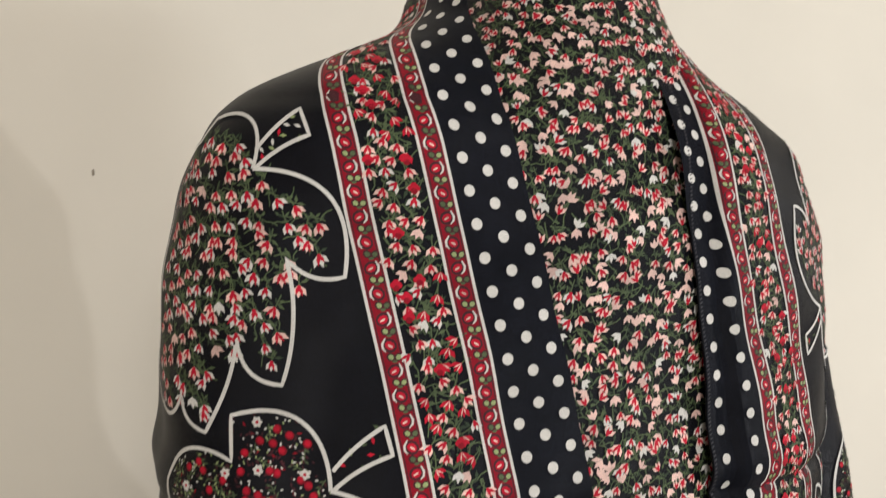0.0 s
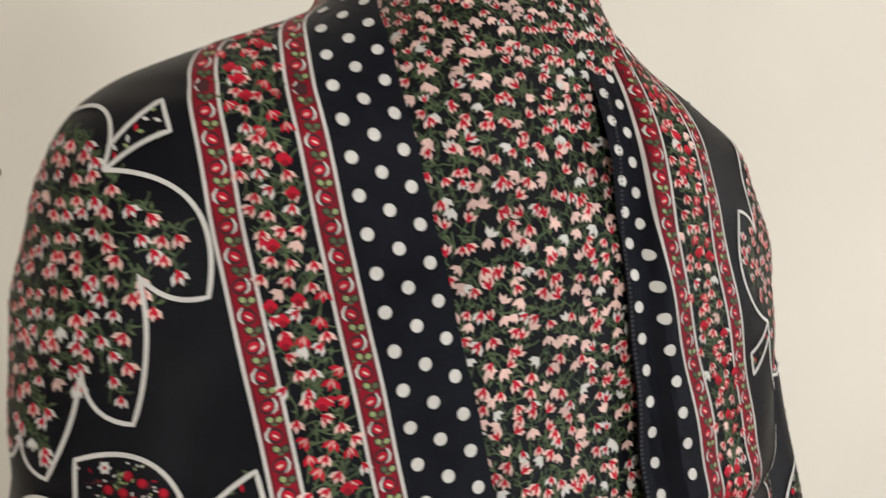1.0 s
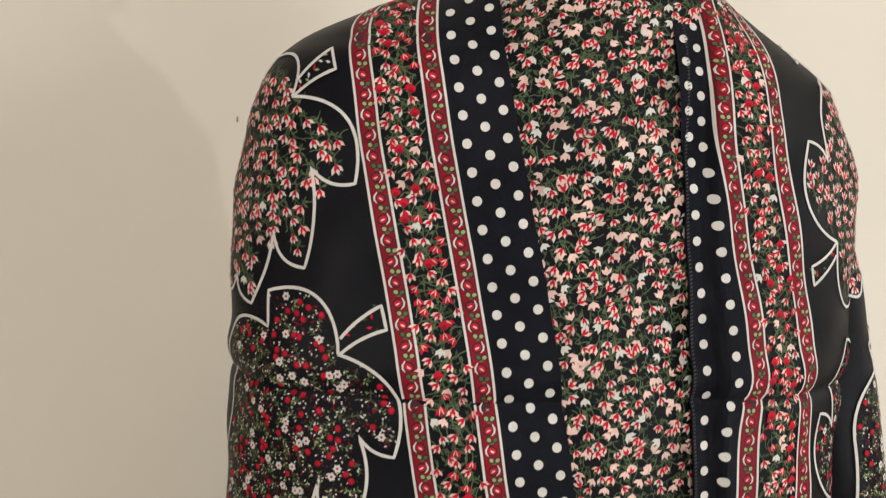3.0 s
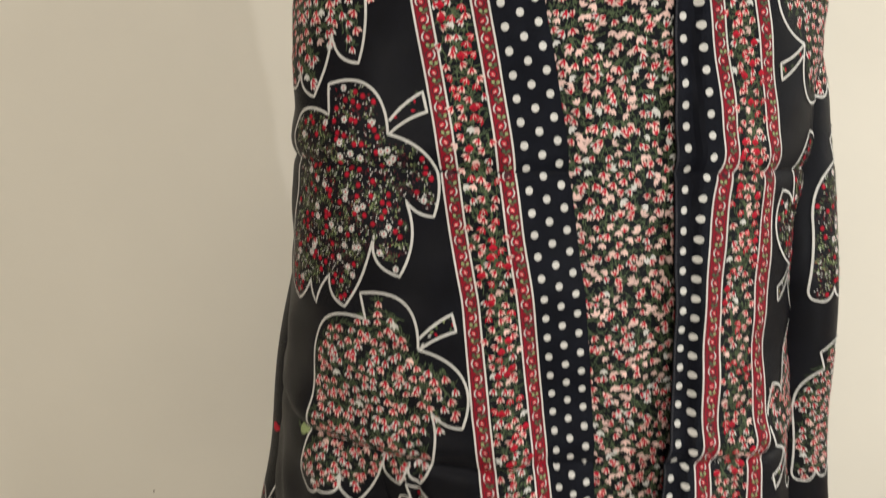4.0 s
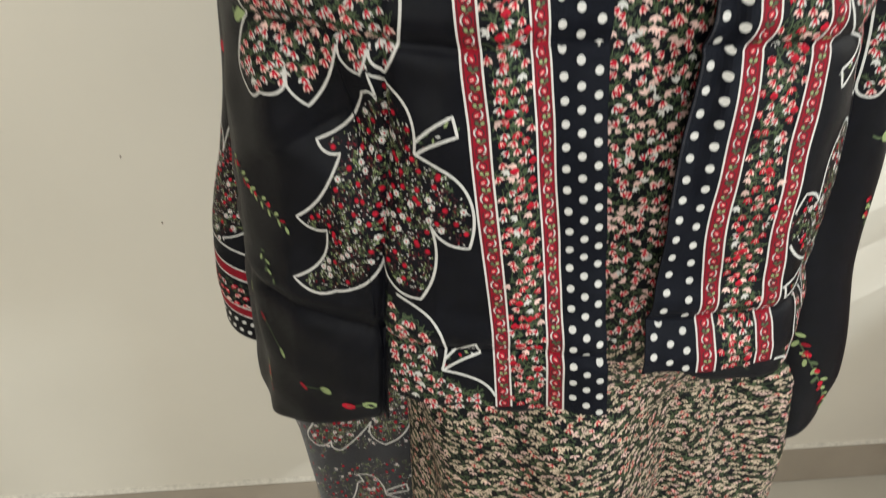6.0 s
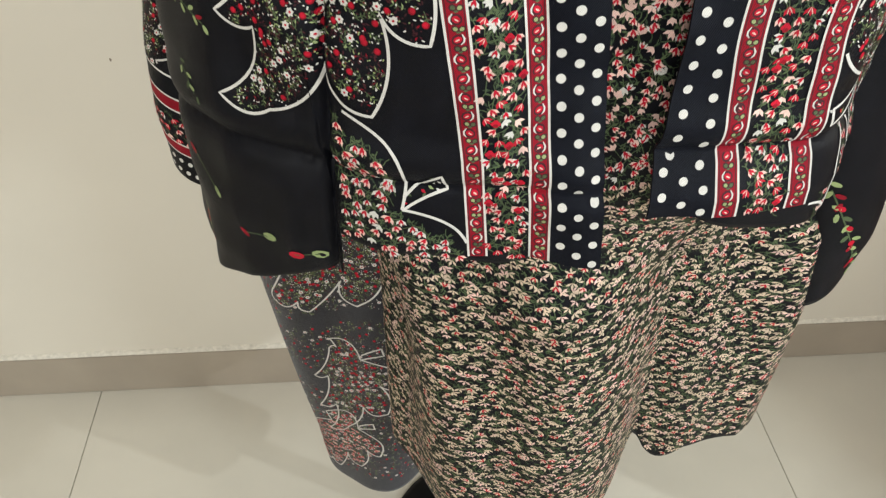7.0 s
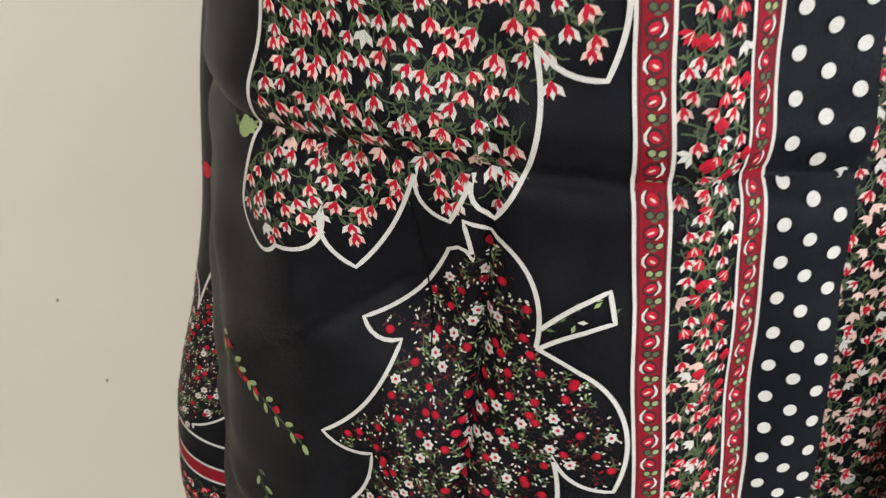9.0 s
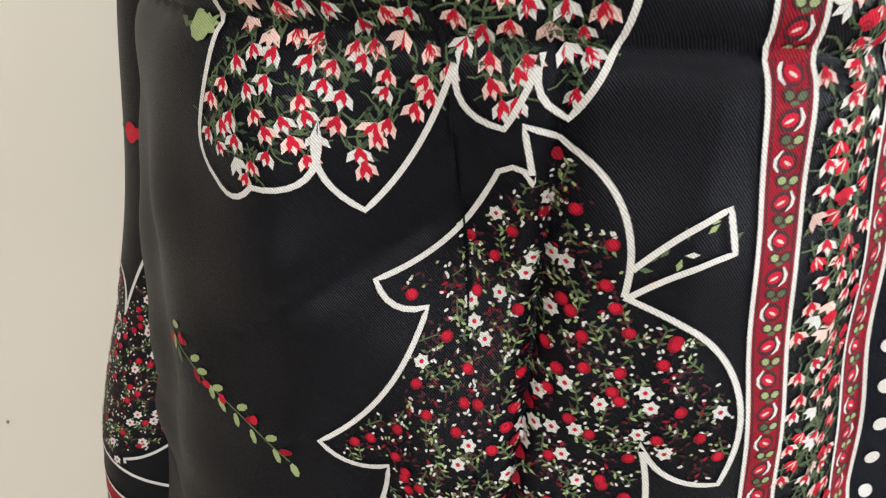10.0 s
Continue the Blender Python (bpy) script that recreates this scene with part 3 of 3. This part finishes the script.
def border(line, sgn, z0, z1, dot_w, wide=lambda z: 1.0):
    """line(z): where the dotted facing meets the first red band; sgn: outward; wide(z): how far the print is eased out."""
    zz = np.arange(z0, z1, 0.004)
    at = lambda o, z: line(z) + sgn * o * wide(z)
    eased = lambda w: [w * float(wide(z)) for z in zz]
    for o in (W_RED / 2, W_RED * 1.5 + W_BLOOM):
        ink = Ink()
        for k in range(5):
            ink.strip([(at(o + (k - 2) * (W_RED - 0.001) / 5, z), z) for z in zz], eased((W_RED - 0.0009) / 5), CRIMSON, 1)
        for e in (-1, 1):
            ink.strip([(at(o + e * W_RED / 2, z), z) for z in zz], 0.0014, WHITE, 3)
            ink.strip([(at(o + e * W_RED * 0.37, z), z) for z in zz], 0.0006, MAROON, 2)
        z, k = z0 + 0.004, 0
        while z < z1 - 0.006:
            m = 1 if k % 2 else -1
            c = at(o, z)
            tilt = 0.5 * m
            ink.disc(c, z, 0.0036, 0.0032, MAROON, 2.2, tilt, 10)
            ink.disc(c - 0.0002 * m, z, 0.0024, 0.0019, RED, 3, tilt, 8)
            ink.disc(c - 0.0004 * m, z - 0.0003, 0.0014, 0.0005, PINK, 4, tilt, 6)
            ink.strip([(c + m * 0.0018, z + 0.0033), (c + m * 0.0032, z + 0.0008), (c + m * 0.0030, z - 0.0012), (c + m * 0.0016, z - 0.0028)], [0.0005, 0.0011, 0.0010, 0.0004], WHITE, 4)
            ink.disc(c, z + 0.0043, 0.0013, 0.0007, GREEN, 4, 0.1, 6)
            for e in (-1, 1):
                ink.disc(c + e * 0.0018, z + 0.0062, 0.0022, 0.0019, MAROON, 2.5, e * 0.6, 7)
                ink.disc(c + e * 0.0017, z + 0.0062, 0.0014, 0.0012, LIME if R.random() < 0.6 else GREEN, 4, e * 0.6, 6)
            z += 0.0114
            k += 1
        ink.lay("red_band", jacket_form, jacket, "crimson chain-patterned border band with white edges")
    ink = Ink()
    mid = W_RED + W_BLOOM / 2
    for x, z in scatter(-W_BLOOM / 2 + 0.0042, W_BLOOM / 2 - 0.0036, z0 + 0.003, z1 - 0.003, 0.0078, 0.28):
        leafy_ground(ink, at(mid + x * 0.6, z), z + 0.004, 0.0090)
        leafy_ground(ink, at(mid + x * 0.9, z), z - 0.003, 0.0080)
        if R.random() < 0.13:
            for a in range(4):
                ink.disc(at(mid + x, z) + 0.0013 * math.cos(a * 1.57), z + 0.004 + 0.0013 * math.sin(a * 1.57), 0.0017, 0.0015, CRIMSON if a == 3 else RED, 6 + 0.1 * a, 0, 7)
        tulip(ink, at(mid + x, z), z, 0.0056, -math.pi / 2 + R.uniform(-0.9, 0.9), 0.85, R.random() < 0.24, 0.75)
    tagged(ink.lay("blossom_ribbon", jacket_form, jacket, "ribbon of red and pink blossoms"), kind="stuff")
    ink = Ink()
    for k in range(12):
        ink.strip([(line(z) - sgn * float(dot_w(z)) * (k + 0.5) / 12, z) for z in zz], [float(dot_w(z)) / 12 for z in zz], NAVY, 0)
    z, pitch = z0 + 0.0045, 0.0155 if sgn < 0 else 0.0150
    while z < z1 - 0.004:
        cols = 3 if sgn < 0 or z < 0.80 else 2
        for cidx in range(cols):
            f = (cidx + 0.5) / cols
            w = dot_w(z)
            zz_ = z + sgn * 0.37 * pitch * cidx + (0.011 if sgn < 0 else 0.0)
            x = line(zz_) - sgn * (0.002 + f * (w - 0.003))
            ink.disc(x, zz_, 0.00272, 0.0028, WHITE, 8, 0, 14)
        z += pitch
    ink.lay("polka_dots", jacket_form, jacket, "navy facing with cream polka dots")


border(lambda z: ls(z) - w_dot(z), -1, 0.744, 1.542, w_dot, lambda z: np.interp(z, [0.82, 0.885, 1.073, 1.16], [1.0, 1.07, 1.07, 1.0]))
ease_r = lambda z: np.interp(z, [1.1, 1.22, 1.33, 1.43], [1.19, 1.15, 1.0, 0.9])
border(rs, 1, 0.780, 1.527, lambda z: max(0.02, float(rs(z) - ri(z))), ease_r)

ink = Ink()
for z in np.arange(0.92, 1.525, 0.0022):
    ink.strip([(ri(z) + 0.0002, z), (ri(z) + 0.0017, z + 0.0008)], 0.0007, THREAD, 9)
ink.lay("overlock_stitching", jacket_form, jacket, "grey overlocked edge")

# leaf prints
black_from = lambda z: ls(z) - (w_dot(z) + 2 * W_RED + W_BLOOM)
lim_left = lambda x, z: x < black_from(z) and z > float(hem_left(np.array(x))) + 0.002 and z < 1.54
sL = lambda x, z: jacket_form.s_of(x, z)
BELLS, ROUNDS = "pale-outlined leaf filled with bellflowers", "pale-outlined leaf filled with red and white round flowers"
for kind, u, z, fill, label in ((SHOULDER, -0.1825, 1.419, "tulip", BELLS), (SPIKED, -0.149, 1.276, "round", ROUNDS), (SPLIT, -0.1255, 1.1205, "tulip", BELLS), (HOOKED, -0.105, 0.957, "round", ROUNDS)):
    leaf_motif(jacket_form, jacket, kind, u, z, 1.0, 0.0, fill, lim_left, label, left=1.0, shear=0.0)
leaf_motif(jacket_form, jacket, CUT, -0.083, 0.780, 1.0, 0.0, "tulip", lambda x, z: lim_left(x, z) and x > FOLD_S + 0.011, "pale-outlined leaf cut off by the hem", left=1.0, shear=0.0)
black_r = lambda z: rs(z) + (2 * W_RED + W_BLOOM) * ease_r(z) + 0.002
lim_right = lambda x, z: x > black_r(z) and z > float(hem_right(x - 0.07)) + 0.003 and x < 0.42
for u, z, kind, fill in ((sL(0.148, 1.484), 1.484, LOBED, "tulip"), (sL(0.160, 1.345), 1.345, LOBED, "tulip"), (0.187, 1.176, LOBED, "round"), (0.192, 1.022, LOBED, "tulip"), (0.192, 0.862, LOBED, "round"), (0.202, 0.718, LOBED, "tulip")):
    leaf_motif(jacket_form, jacket, kind, u, z, 0.9, math.pi, fill, lim_right, "pale-outlined leaf print turned upside down", shear=0.1)

# ---- sleeves ----
SLEEVE_L = [(0.58, -0.246, 0.050, 0.052, 0.145, 0.058, 2.2), (0.70, -0.247, 0.057, 0.055, 0.145, 0.062, 2.2), (0.76, -0.240, 0.056, 0.055, 0.15, 0.062, 2.2), (0.84, -0.222, 0.052, 0.055, 0.145, 0.065, 2.2),
            (0.97, -0.204, 0.050, 0.05, 0.125, 0.065, 2.2), (1.15, -0.180, 0.045, 0.05, 0.09, 0.065, 2.2), (1.30, -0.155, 0.042, 0.05, 0.06, 0.06, 2.2), (1.42, -0.14, 0.035, 0.04, 0.04, 0.05, 2.2)]
SLEEVE_R = [(0.54, 0.318, 0.026, 0.026, -0.01, 0.030, 2.2), (0.64, 0.304, 0.042, 0.040, -0.005, 0.044, 2.2), (0.78, 0.268, 0.048, 0.048, 0.0, 0.050, 2.2), (0.94, 0.240, 0.050, 0.046, -0.005, 0.052, 2.2),
            (1.06, 0.216, 0.052, 0.050, -0.02, 0.055, 2.2), (1.16, 0.202, 0.048, 0.046, -0.026, 0.057, 2.3), (1.24, 0.196, 0.047, 0.045, -0.022, 0.058, 2.3), (1.31, 0.188, 0.046, 0.040, -0.010, 0.060, 2.2), (1.36, 0.178, 0.046, 0.036, 0.005, 0.062, 2.2), (1.43, 0.145, 0.04, 0.034, 0.02, 0.055, 2.2), (1.47, 0.125, 0.03, 0.03, 0.02, 0.04, 2.2)]


def sleeve_relief(s, z):
    return 0.003 * np.sin(s * 60 + z * 6) + 0.0025 * np.sin(z * 28 + s * 30)


sl_form = Drape(SLEEVE_L, 0.58, 1.42, sleeve_relief, 0.185)
sr_form = Drape(SLEEVE_R, 0.54, 1.47, sleeve_relief, 0.150)
ss = np.linspace(-0.18, 0.18, 90)
S2, V2 = np.meshgrid(ss, np.linspace(0, 1, 160))
cuff_edge = lambda s: 0.640 - 0.35 * (np.clip(s, -0.10, 0.06) + 0.05)
HL = cuff_edge(ss)[None, :]
sleeve = sheet("sleeve", sl_form, S2, HL + (1.415 - HL) * V2, M_BLACK, jacket)
ink = Ink()
cuff = lambda s: float(cuff_edge(np.array(s))) + 0.002
for a, w, c in ((0.112, 0.0018, WHITE), (0.092, 0.0016, WHITE), (0.086, 0.010, CRIMSON), (0.080, 0.0016, WHITE), (0.042, 0.0016, WHITE), (0.036, 0.010, CRIMSON), (0.030, 0.0016, WHITE)):
    ink.strip([(s, cuff(s) + a) for s in np.arange(-0.17, 0.17, 0.004)], w, c, 1 if c == CRIMSON else 2)
for s in np.arange(-0.165, 0.165, 0.009):
    for k in range(3):
        tulip(ink, s + 0.003 * (k % 2), cuff(s) + 0.048 + 0.011 * k, 0.0066, R.uniform(-2.4, -0.8), 0.7, R.random() < 0.4)
    for k in range(2):
        ink.disc(s + 0.0045 * k, cuff(s) + 0.007 + 0.011 * k, 0.0025, 0.0026, WHITE, 1, 0, 10)
ink.lay("cuff_border", sl_form, sleeve, "crimson and dotted cuff border")
leaf_motif(sl_form, jacket, LOBED, -0.085, 0.765, 0.95, math.pi, "round", lambda x, z: z > cuff(x) + 0.116, "dark leaf print on the sleeve")
S2, V2 = np.meshgrid(np.linspace(-0.146, 0.146, 80), np.linspace(0, 1, 170))
HR = 0.575 + 0.02 * np.sin(S2[:1] * 30)
sleeve_r = sheet("sleeve", sr_form, S2, HR + (1.465 - HR) * V2, M_BLACK, jacket)
for s, z, kind, fill in ((0.06, 1.42, LOBED, "tulip"), (0.06, 1.255, LOBED, "round"), (0.055, 1.075, LOBED, "tulip")):
    leaf_motif(sr_form, jacket, kind, s, z, 0.72, 0.1, fill, lambda x, z: abs(x) < 0.15 and z < 1.45, "leaf print on the sleeve")


# ---- loose printed sprigs ----
def bud(ink, s, z, colour, size, ang):
    ink.disc(s, z, size * 0.55, size * 0.5, colour, 2, ang, 10)
    for a in (-0.4, 0.0, 0.4):
        ink.kite(s + math.cos(ang) * size * 0.2, z + math.sin(ang) * size * 0.2, ang + a, size * 0.7, size * 0.3, colour, 2.5)
    c, n = math.cos(ang + math.pi), math.sin(ang + math.pi)
    ink.strip([(s, z), (s + c * size * 0.8, z + n * size * 0.8), (s + c * size * 1.3, z + n * size * 1.3 + size * 0.3)], size * 0.16, GREEN, 1)


def sprig(ink, s, z, ang, length, size):
    n = max(2, int(length / (size * 0.9)))
    c, w = math.cos(ang), math.sin(ang)
    ink.strip([(s + c * length * i / n, z + w * length * i / n) for i in range(n + 1)], size * 0.1, GREEN, 1)
    for i in range(n + 1):
        x, y = s + c * length * i / n, z + w * length * i / n
        for sgn in (-1, 1):
            ink.disc(x + R.uniform(-0.3, 0.3) * size, y + sgn * size * 0.4, size * 0.36, size * 0.17, R.choice((GREEN, LIME, LIME, CRIMSON)), 2, ang + sgn * R.uniform(0.5, 1.1), 7)
        if R.random() < 0.65:
            ink.disc(x, y + size * R.uniform(-0.5, 0.5), size * 0.26, size * 0.2, RED, 3, R.uniform(0, 3), 7)


def one(fn, surf, parent, name, label, *args):
    ink = Ink()
    fn(ink, *args)
    return ink.lay(name, surf, parent, label)


one(bud, jacket_form, jacket, "bud_print", "pale green bud", -0.244, 1.023, LIME, 0.010, 0.1)
one(sprig, jacket_form, jacket, "sprig_print", "green sprig with red berries", -0.277, 0.905, -0.48, 0.070, 0.009)
one(sprig, jacket_form, jacket, "sprig_print", "green sprig with red berries", -0.247, 0.834, -0.9, 0.020, 0.009)
one(sprig, jacket_form, jacket, "sprig_print", "green sprig with red berries", -0.262, 0.706, -1.5, 0.027, 0.009)
ink = Ink()
chain = [(-0.231, 0.785), (-0.222, 0.765), (-0.208, 0.740), (-0.194, 0.713), (-0.176, 0.719), (-0.158, 0.711), (-0.142, 0.717)]
ink.strip([(sL(x, z), z) for x, z in chain], 0.001, GREEN, 1)
for i, (x, z) in enumerate(chain):
    ink.disc(sL(x, z), z, 0.0065 if i > 3 else 0.005, 0.0038 if i > 3 else 0.0022, (LIME, CRIMSON, LIME, CRIMSON, LIME, RED, LIME)[i], 2, -0.9 if i < 4 else 0.2, 8)
ink.lay("trailing_vine", jacket_form, jacket, "trailing vine of green and red buds")
one(bud, sl_form, sleeve, "bud_print", "red bud", -0.055, 0.955, RED, 0.011, 0.1)
one(sprig, sl_form, sleeve, "sprig_print", "green sprig", -0.05, 1.11, -1.2, 0.03, 0.010)
one(bud, sr_form, sleeve_r, "bud_print", "pale green bud", 0.03, 0.925, LIME, 0.012, 0.1)
one(sprig, sr_form, sleeve_r, "sprig_print", "green sprig", 0.03, 0.86, -1.3, 0.02, 0.010)
one(sprig, sr_form, sleeve_r, "sprig_print", "green sprig with red berries", -0.02, 0.712, -1.15, 0.11, 0.015)

# ---- back tail of the jacket, its paler wrong side showing ----
M_WRONG = cloth("faded_wrong_side", (0.013, 0.013, 0.018), 0.7, 0.25, 0.2)
TAIL = [(0.06, -0.12, 0.06, 0.10, 0.16, 0.10, 2.2), (0.20, -0.11, 0.085, 0.12, 0.16, 0.105, 2.2), (0.48, -0.09, 0.160, 0.14, 0.16, 0.11, 2.2), (0.70, -0.07, 0.200, 0.16, 0.16, 0.11, 2.2)]
tail_form = Drape(TAIL, 0.06, 0.70, lambda s, z: 0.006 * np.sin(s * 55 + z * 4), 0.25)
S2, V2 = np.meshgrid(np.linspace(-0.22, 0.16, 90), np.linspace(0, 1, 120))
HT = 0.10 + 0.25 * np.clip(S2[:1] + 0.02, -0.2, 0.3) ** 2
tail = sheet("back_tail", tail_form, S2, HT + (0.69 - HT) * V2, M_WRONG, jacket, "faded wrong side of the printed cloth")
leaf_motif(tail_form, tail, LOBED, -0.01, 0.60, 0.95, -0.2, "round", lambda x, z: z > 0.12)
leaf_motif(tail_form, tail, HOOKED, -0.03, 0.40, 0.95, 0.3, "round", lambda x, z: z > 0.12)
leaf_motif(tail_form, tail, LOBED, -0.03, 0.25, 0.8, 0.1, "tulip", lambda x, z: z > 0.12)

ink = Ink()
for x, z in scatter(-0.19, 0.14, 0.14, 0.66, 0.0095, 0.4):
    if 0.30 < z + 0.3 * x < 0.335 or 0.48 < z - 0.4 * x < 0.50:
        continue
    round_flowers(ink, x, z, 0.010)
tagged(ink.lay("faded_bouquet_print", tail_form, tail), kind="stuff")

# ---- collar behind the neck ----
cv, cf = [], []
NA, NH = 40, 8
for i in range(NA + 1):
    a = radians(-5 + 190 * i / NA)
    for j in range(NH + 1):
        h = j / NH
        rr = 0.094 - 0.010 * h
        cv.append((0.040 + rr * math.cos(a) * 1.0, 0.035 + (rr + 0.004) * math.sin(a), 1.505 + (0.045 + 0.055 * max(0.0, math.sin(a)) ** 0.6) * h))
for i in range(NA):
    for j in range(NH):
        k = i * (NH + 1) + j
        cf.append((k, k + NH + 1, k + NH + 2, k + 1))
collar = mesh_object("collar", cv, cf, [M_NAVY], jacket, "navy collar with cream dots standing behind the neck")
sol = collar.modifiers.new("thickness", "SOLIDIFY")
sol.thickness = 0.0015
dv, df = [], []
for i in range(2, NA - 1, 2):
    for j in (2, 4, 6):
        a = radians(-5 + 190 * (i + (j % 4) / 2) / NA)
        h = j / NH
        rr = 0.094 - 0.010 * h - 0.0022
        c = Vector((0.040 + rr * math.cos(a), 0.035 + (rr + 0.004) * math.sin(a), 1.505 + (0.045 + 0.055 * max(0.0, math.sin(a)) ** 0.6) * h))
        t = Vector((-math.sin(a), math.cos(a), 0))
        k = len(dv)
        for q in range(10):
            w = 2 * math.pi * q / 10
            dv.append(c + t * 0.0022 * math.cos(w) + Vector((0, 0, 0.0027 * math.sin(w))))
        df.append(tuple(range(k, k + 10)))
mesh_object("collar_dots", dv, df, [M_WHITE], collar)

# ---- mannequin: one plain form on its stand ----
FORM = [(0.78, 0.03, 0.15, 0.15, 0.06, 0.11, 2.2), (0.90, 0.02, 0.165, 0.165, 0.06, 0.12, 2.2), (1.05, 0.02, 0.13, 0.13, 0.05, 0.10, 2.2), (1.25, 0.01, 0.15, 0.15, 0.04, 0.125, 2.3), (1.36, 0.01, 0.16, 0.16, 0.04, 0.11, 2.3), (1.42, 0.02, 0.13, 0.13, 0.04, 0.085, 2.3),
        (1.46, 0.03, 0.09, 0.09, 0.04, 0.07, 2.2), (1.50, 0.04, 0.064, 0.064, 0.03, 0.064, 2.0), (1.54, 0.041, 0.061, 0.061, 0.03, 0.062, 2.0), (1.63, 0.043, 0.059, 0.059, 0.025, 0.060, 2.0), (1.64, 0.044, 0.055, 0.055, 0.025, 0.056, 2.0)]
sec = lerp_table(FORM)
fv, ff = [], []
levels = np.concatenate([np.linspace(0.78, 1.64, 70)])
NP = 64
for z in levels:
    cx, al, ar, cy, bb, n = sec(z)
    for k in range(NP):
        t = 2 * math.pi * k / NP
        fv.append((cx + al * np.sign(math.sin(t)) * abs(math.sin(t)) ** (2 / n), cy - bb * np.sign(math.cos(t)) * abs(math.cos(t)) ** (2 / n), z))
for i in range(len(levels) - 1):
    for k in range(NP):
        ff.append((i * NP + k, i * NP + (k + 1) % NP, (i + 1) * NP + (k + 1) % NP, (i + 1) * NP + k))
ff.append(tuple(range(NP))[::-1])
ff.append(tuple((len(levels) - 1) * NP + k for k in range(NP)))
# pole and foot below the trunk, joined into the same mesh
def ring_stack(rows):
    base = len(fv)
    for r, z in rows:
        for k in range(32):
            t = 2 * math.pi * k / 32
            fv.append((0.03 + r * math.sin(t), 0.06 - r * math.cos(t), z + FLOOR_Z))
    for i in range(len(rows) - 1):
        for k in range(32):
            ff.append((base + i * 32 + k, base + i * 32 + (k + 1) % 32, base + (i + 1) * 32 + (k + 1) % 32, base + (i + 1) * 32 + k))
    ff.append(tuple(base + k for k in range(32))[::-1])
    ff.append(tuple(base + (len(rows) - 1) * 32 + k for k in range(32)))


ring_stack([(0.13, 0.0), (0.13, 0.008), (0.12, 0.014), (0.03, 0.022), (0.016, 0.03), (0.016, 0.86)])
form = mesh_object("mannequin", fv, ff, [M_FORM])
tagged(form, "matt black headless dress form with a tall neck, on a stand", "mannequin")

# ---- floor tiles and skirting ----
bm = box(-0.2993, 0.2993, -0.2993, 0.2993, -0.010, 0.0, 0.0006)
proto = part("tile", bm, M_TILE, floor)
first = True
for i in range(-4, 4):
    for j in range(-5, 1):
        x, y = -0.02 + 0.6 * i + 0.3, 0.385 - 0.3 - 0.6 * (-j)
        if first:
            ob, first = proto, False
        else:
            ob = new("tile", proto.data)
            ob.parent = floor
        ob.location = (x, y, FLOOR_Z)
skirting = tagged(new("baseboard"), "taupe ceramic skirting tiles along the wall foot", "skirting", kind="structure")
bm = box(-0.2997, 0.2997, WALL_Y - 0.009, WALL_Y, 0.001, 0.098, 0.0008)
proto = part("skirting_tile", bm, M_SKIRT, skirting)
for i in range(-4, 2):
    ob = proto if i == -4 else new("skirting_tile", proto.data)
    ob.parent = skirting
    ob.location = (0.65 + 0.6 * i, 0, FLOOR_Z)
# uneven cement bead along the skirting's top edge
bv, bf = [], []
N = 420
for i in range(N + 1):
    x = -2.1 + 4.2 * i / N
    h = FLOOR_Z + 0.0985 + 0.004 + 0.006 * max(0.0, noise.noise(Vector((x * 9, 0, 0)))) + 0.004 * abs(noise.noise(Vector((x * 40, 3, 0))))
    bv += [(x, WALL_Y - 0.0075, FLOOR_Z + 0.0985), (x, WALL_Y - 0.005, h), (x, WALL_Y + 0.001, h + 0.001)]
for i in range(N):
    k = 3 * i
    bf += [(k, k + 3, k + 4, k + 1), (k + 1, k + 4, k + 5, k + 2)]
mesh_object("cement_bead", bv, bf, [mat("pale_cement", (0.66, 0.62, 0.54), 0.9, 0.15, 120.0, 0.4, 300.0)], skirting, "rough pale cement bead")
# chips in the paint
for x, z, r in ((-0.274, 1.434, 0.0032), (-0.463, 0.706, 0.0026), (-0.428, 0.600, 0.0028)):
    bm = bmesh.new()
    vs = [bm.verts.new((x + r * R.uniform(0.3, 0.7) * math.cos(t), WALL_Y - 0.0006, z + r * R.uniform(0.7, 1.2) * math.sin(t))) for t in [k * math.pi / 5 for k in range(10)]]
    bm.faces.new(vs)
    tagged(part("wall_chip", bm, M_CHIP), "small dark chip in the wall paint", "wall mark", "chips in the wall", kind="structure")


# ---- unseen low cabinet shape, added so its top and rail shade the wall ----
M_WOOD = mat("brown_cabinet_wood", (0.20, 0.12, 0.07), 0.45, 0.25, 12.0, 0.1, 60.0)
cabinet = tagged(new("shade_cabinet"), "unseen stand-in shade caster, a brown low cabinet shape with a raised rail", "cabinet")
part("body", box(0.93, 1.45, -0.25, 0.375, FLOOR_Z, 0.515, 0.004), M_WOOD, cabinet)
part("top", box(0.91, 1.47, -0.27, 0.378, 0.518, 0.545, 0.006), M_WOOD, cabinet)
part("rail", box(0.91, 0.93, -0.26, 0.375, 0.655, 0.71, 0.004), M_WOOD, cabinet)
for y in (-0.24, 0.35):
    part("post", box(0.913, 0.927, y - 0.008, y + 0.008, 0.545, 0.656, 0.002), M_WOOD, cabinet)
for k in range(2):
    d = part("door", box(0.95 + 0.25 * k, 1.185 + 0.25 * k, -0.268, -0.252, 0.0, 0.49, 0.003), M_WOOD, cabinet)
    part("handle", box(1.15 + 0.08 * k, 1.16 + 0.08 * k, -0.29, -0.268, 0.22, 0.32, 0.003), M_STEEL, d)
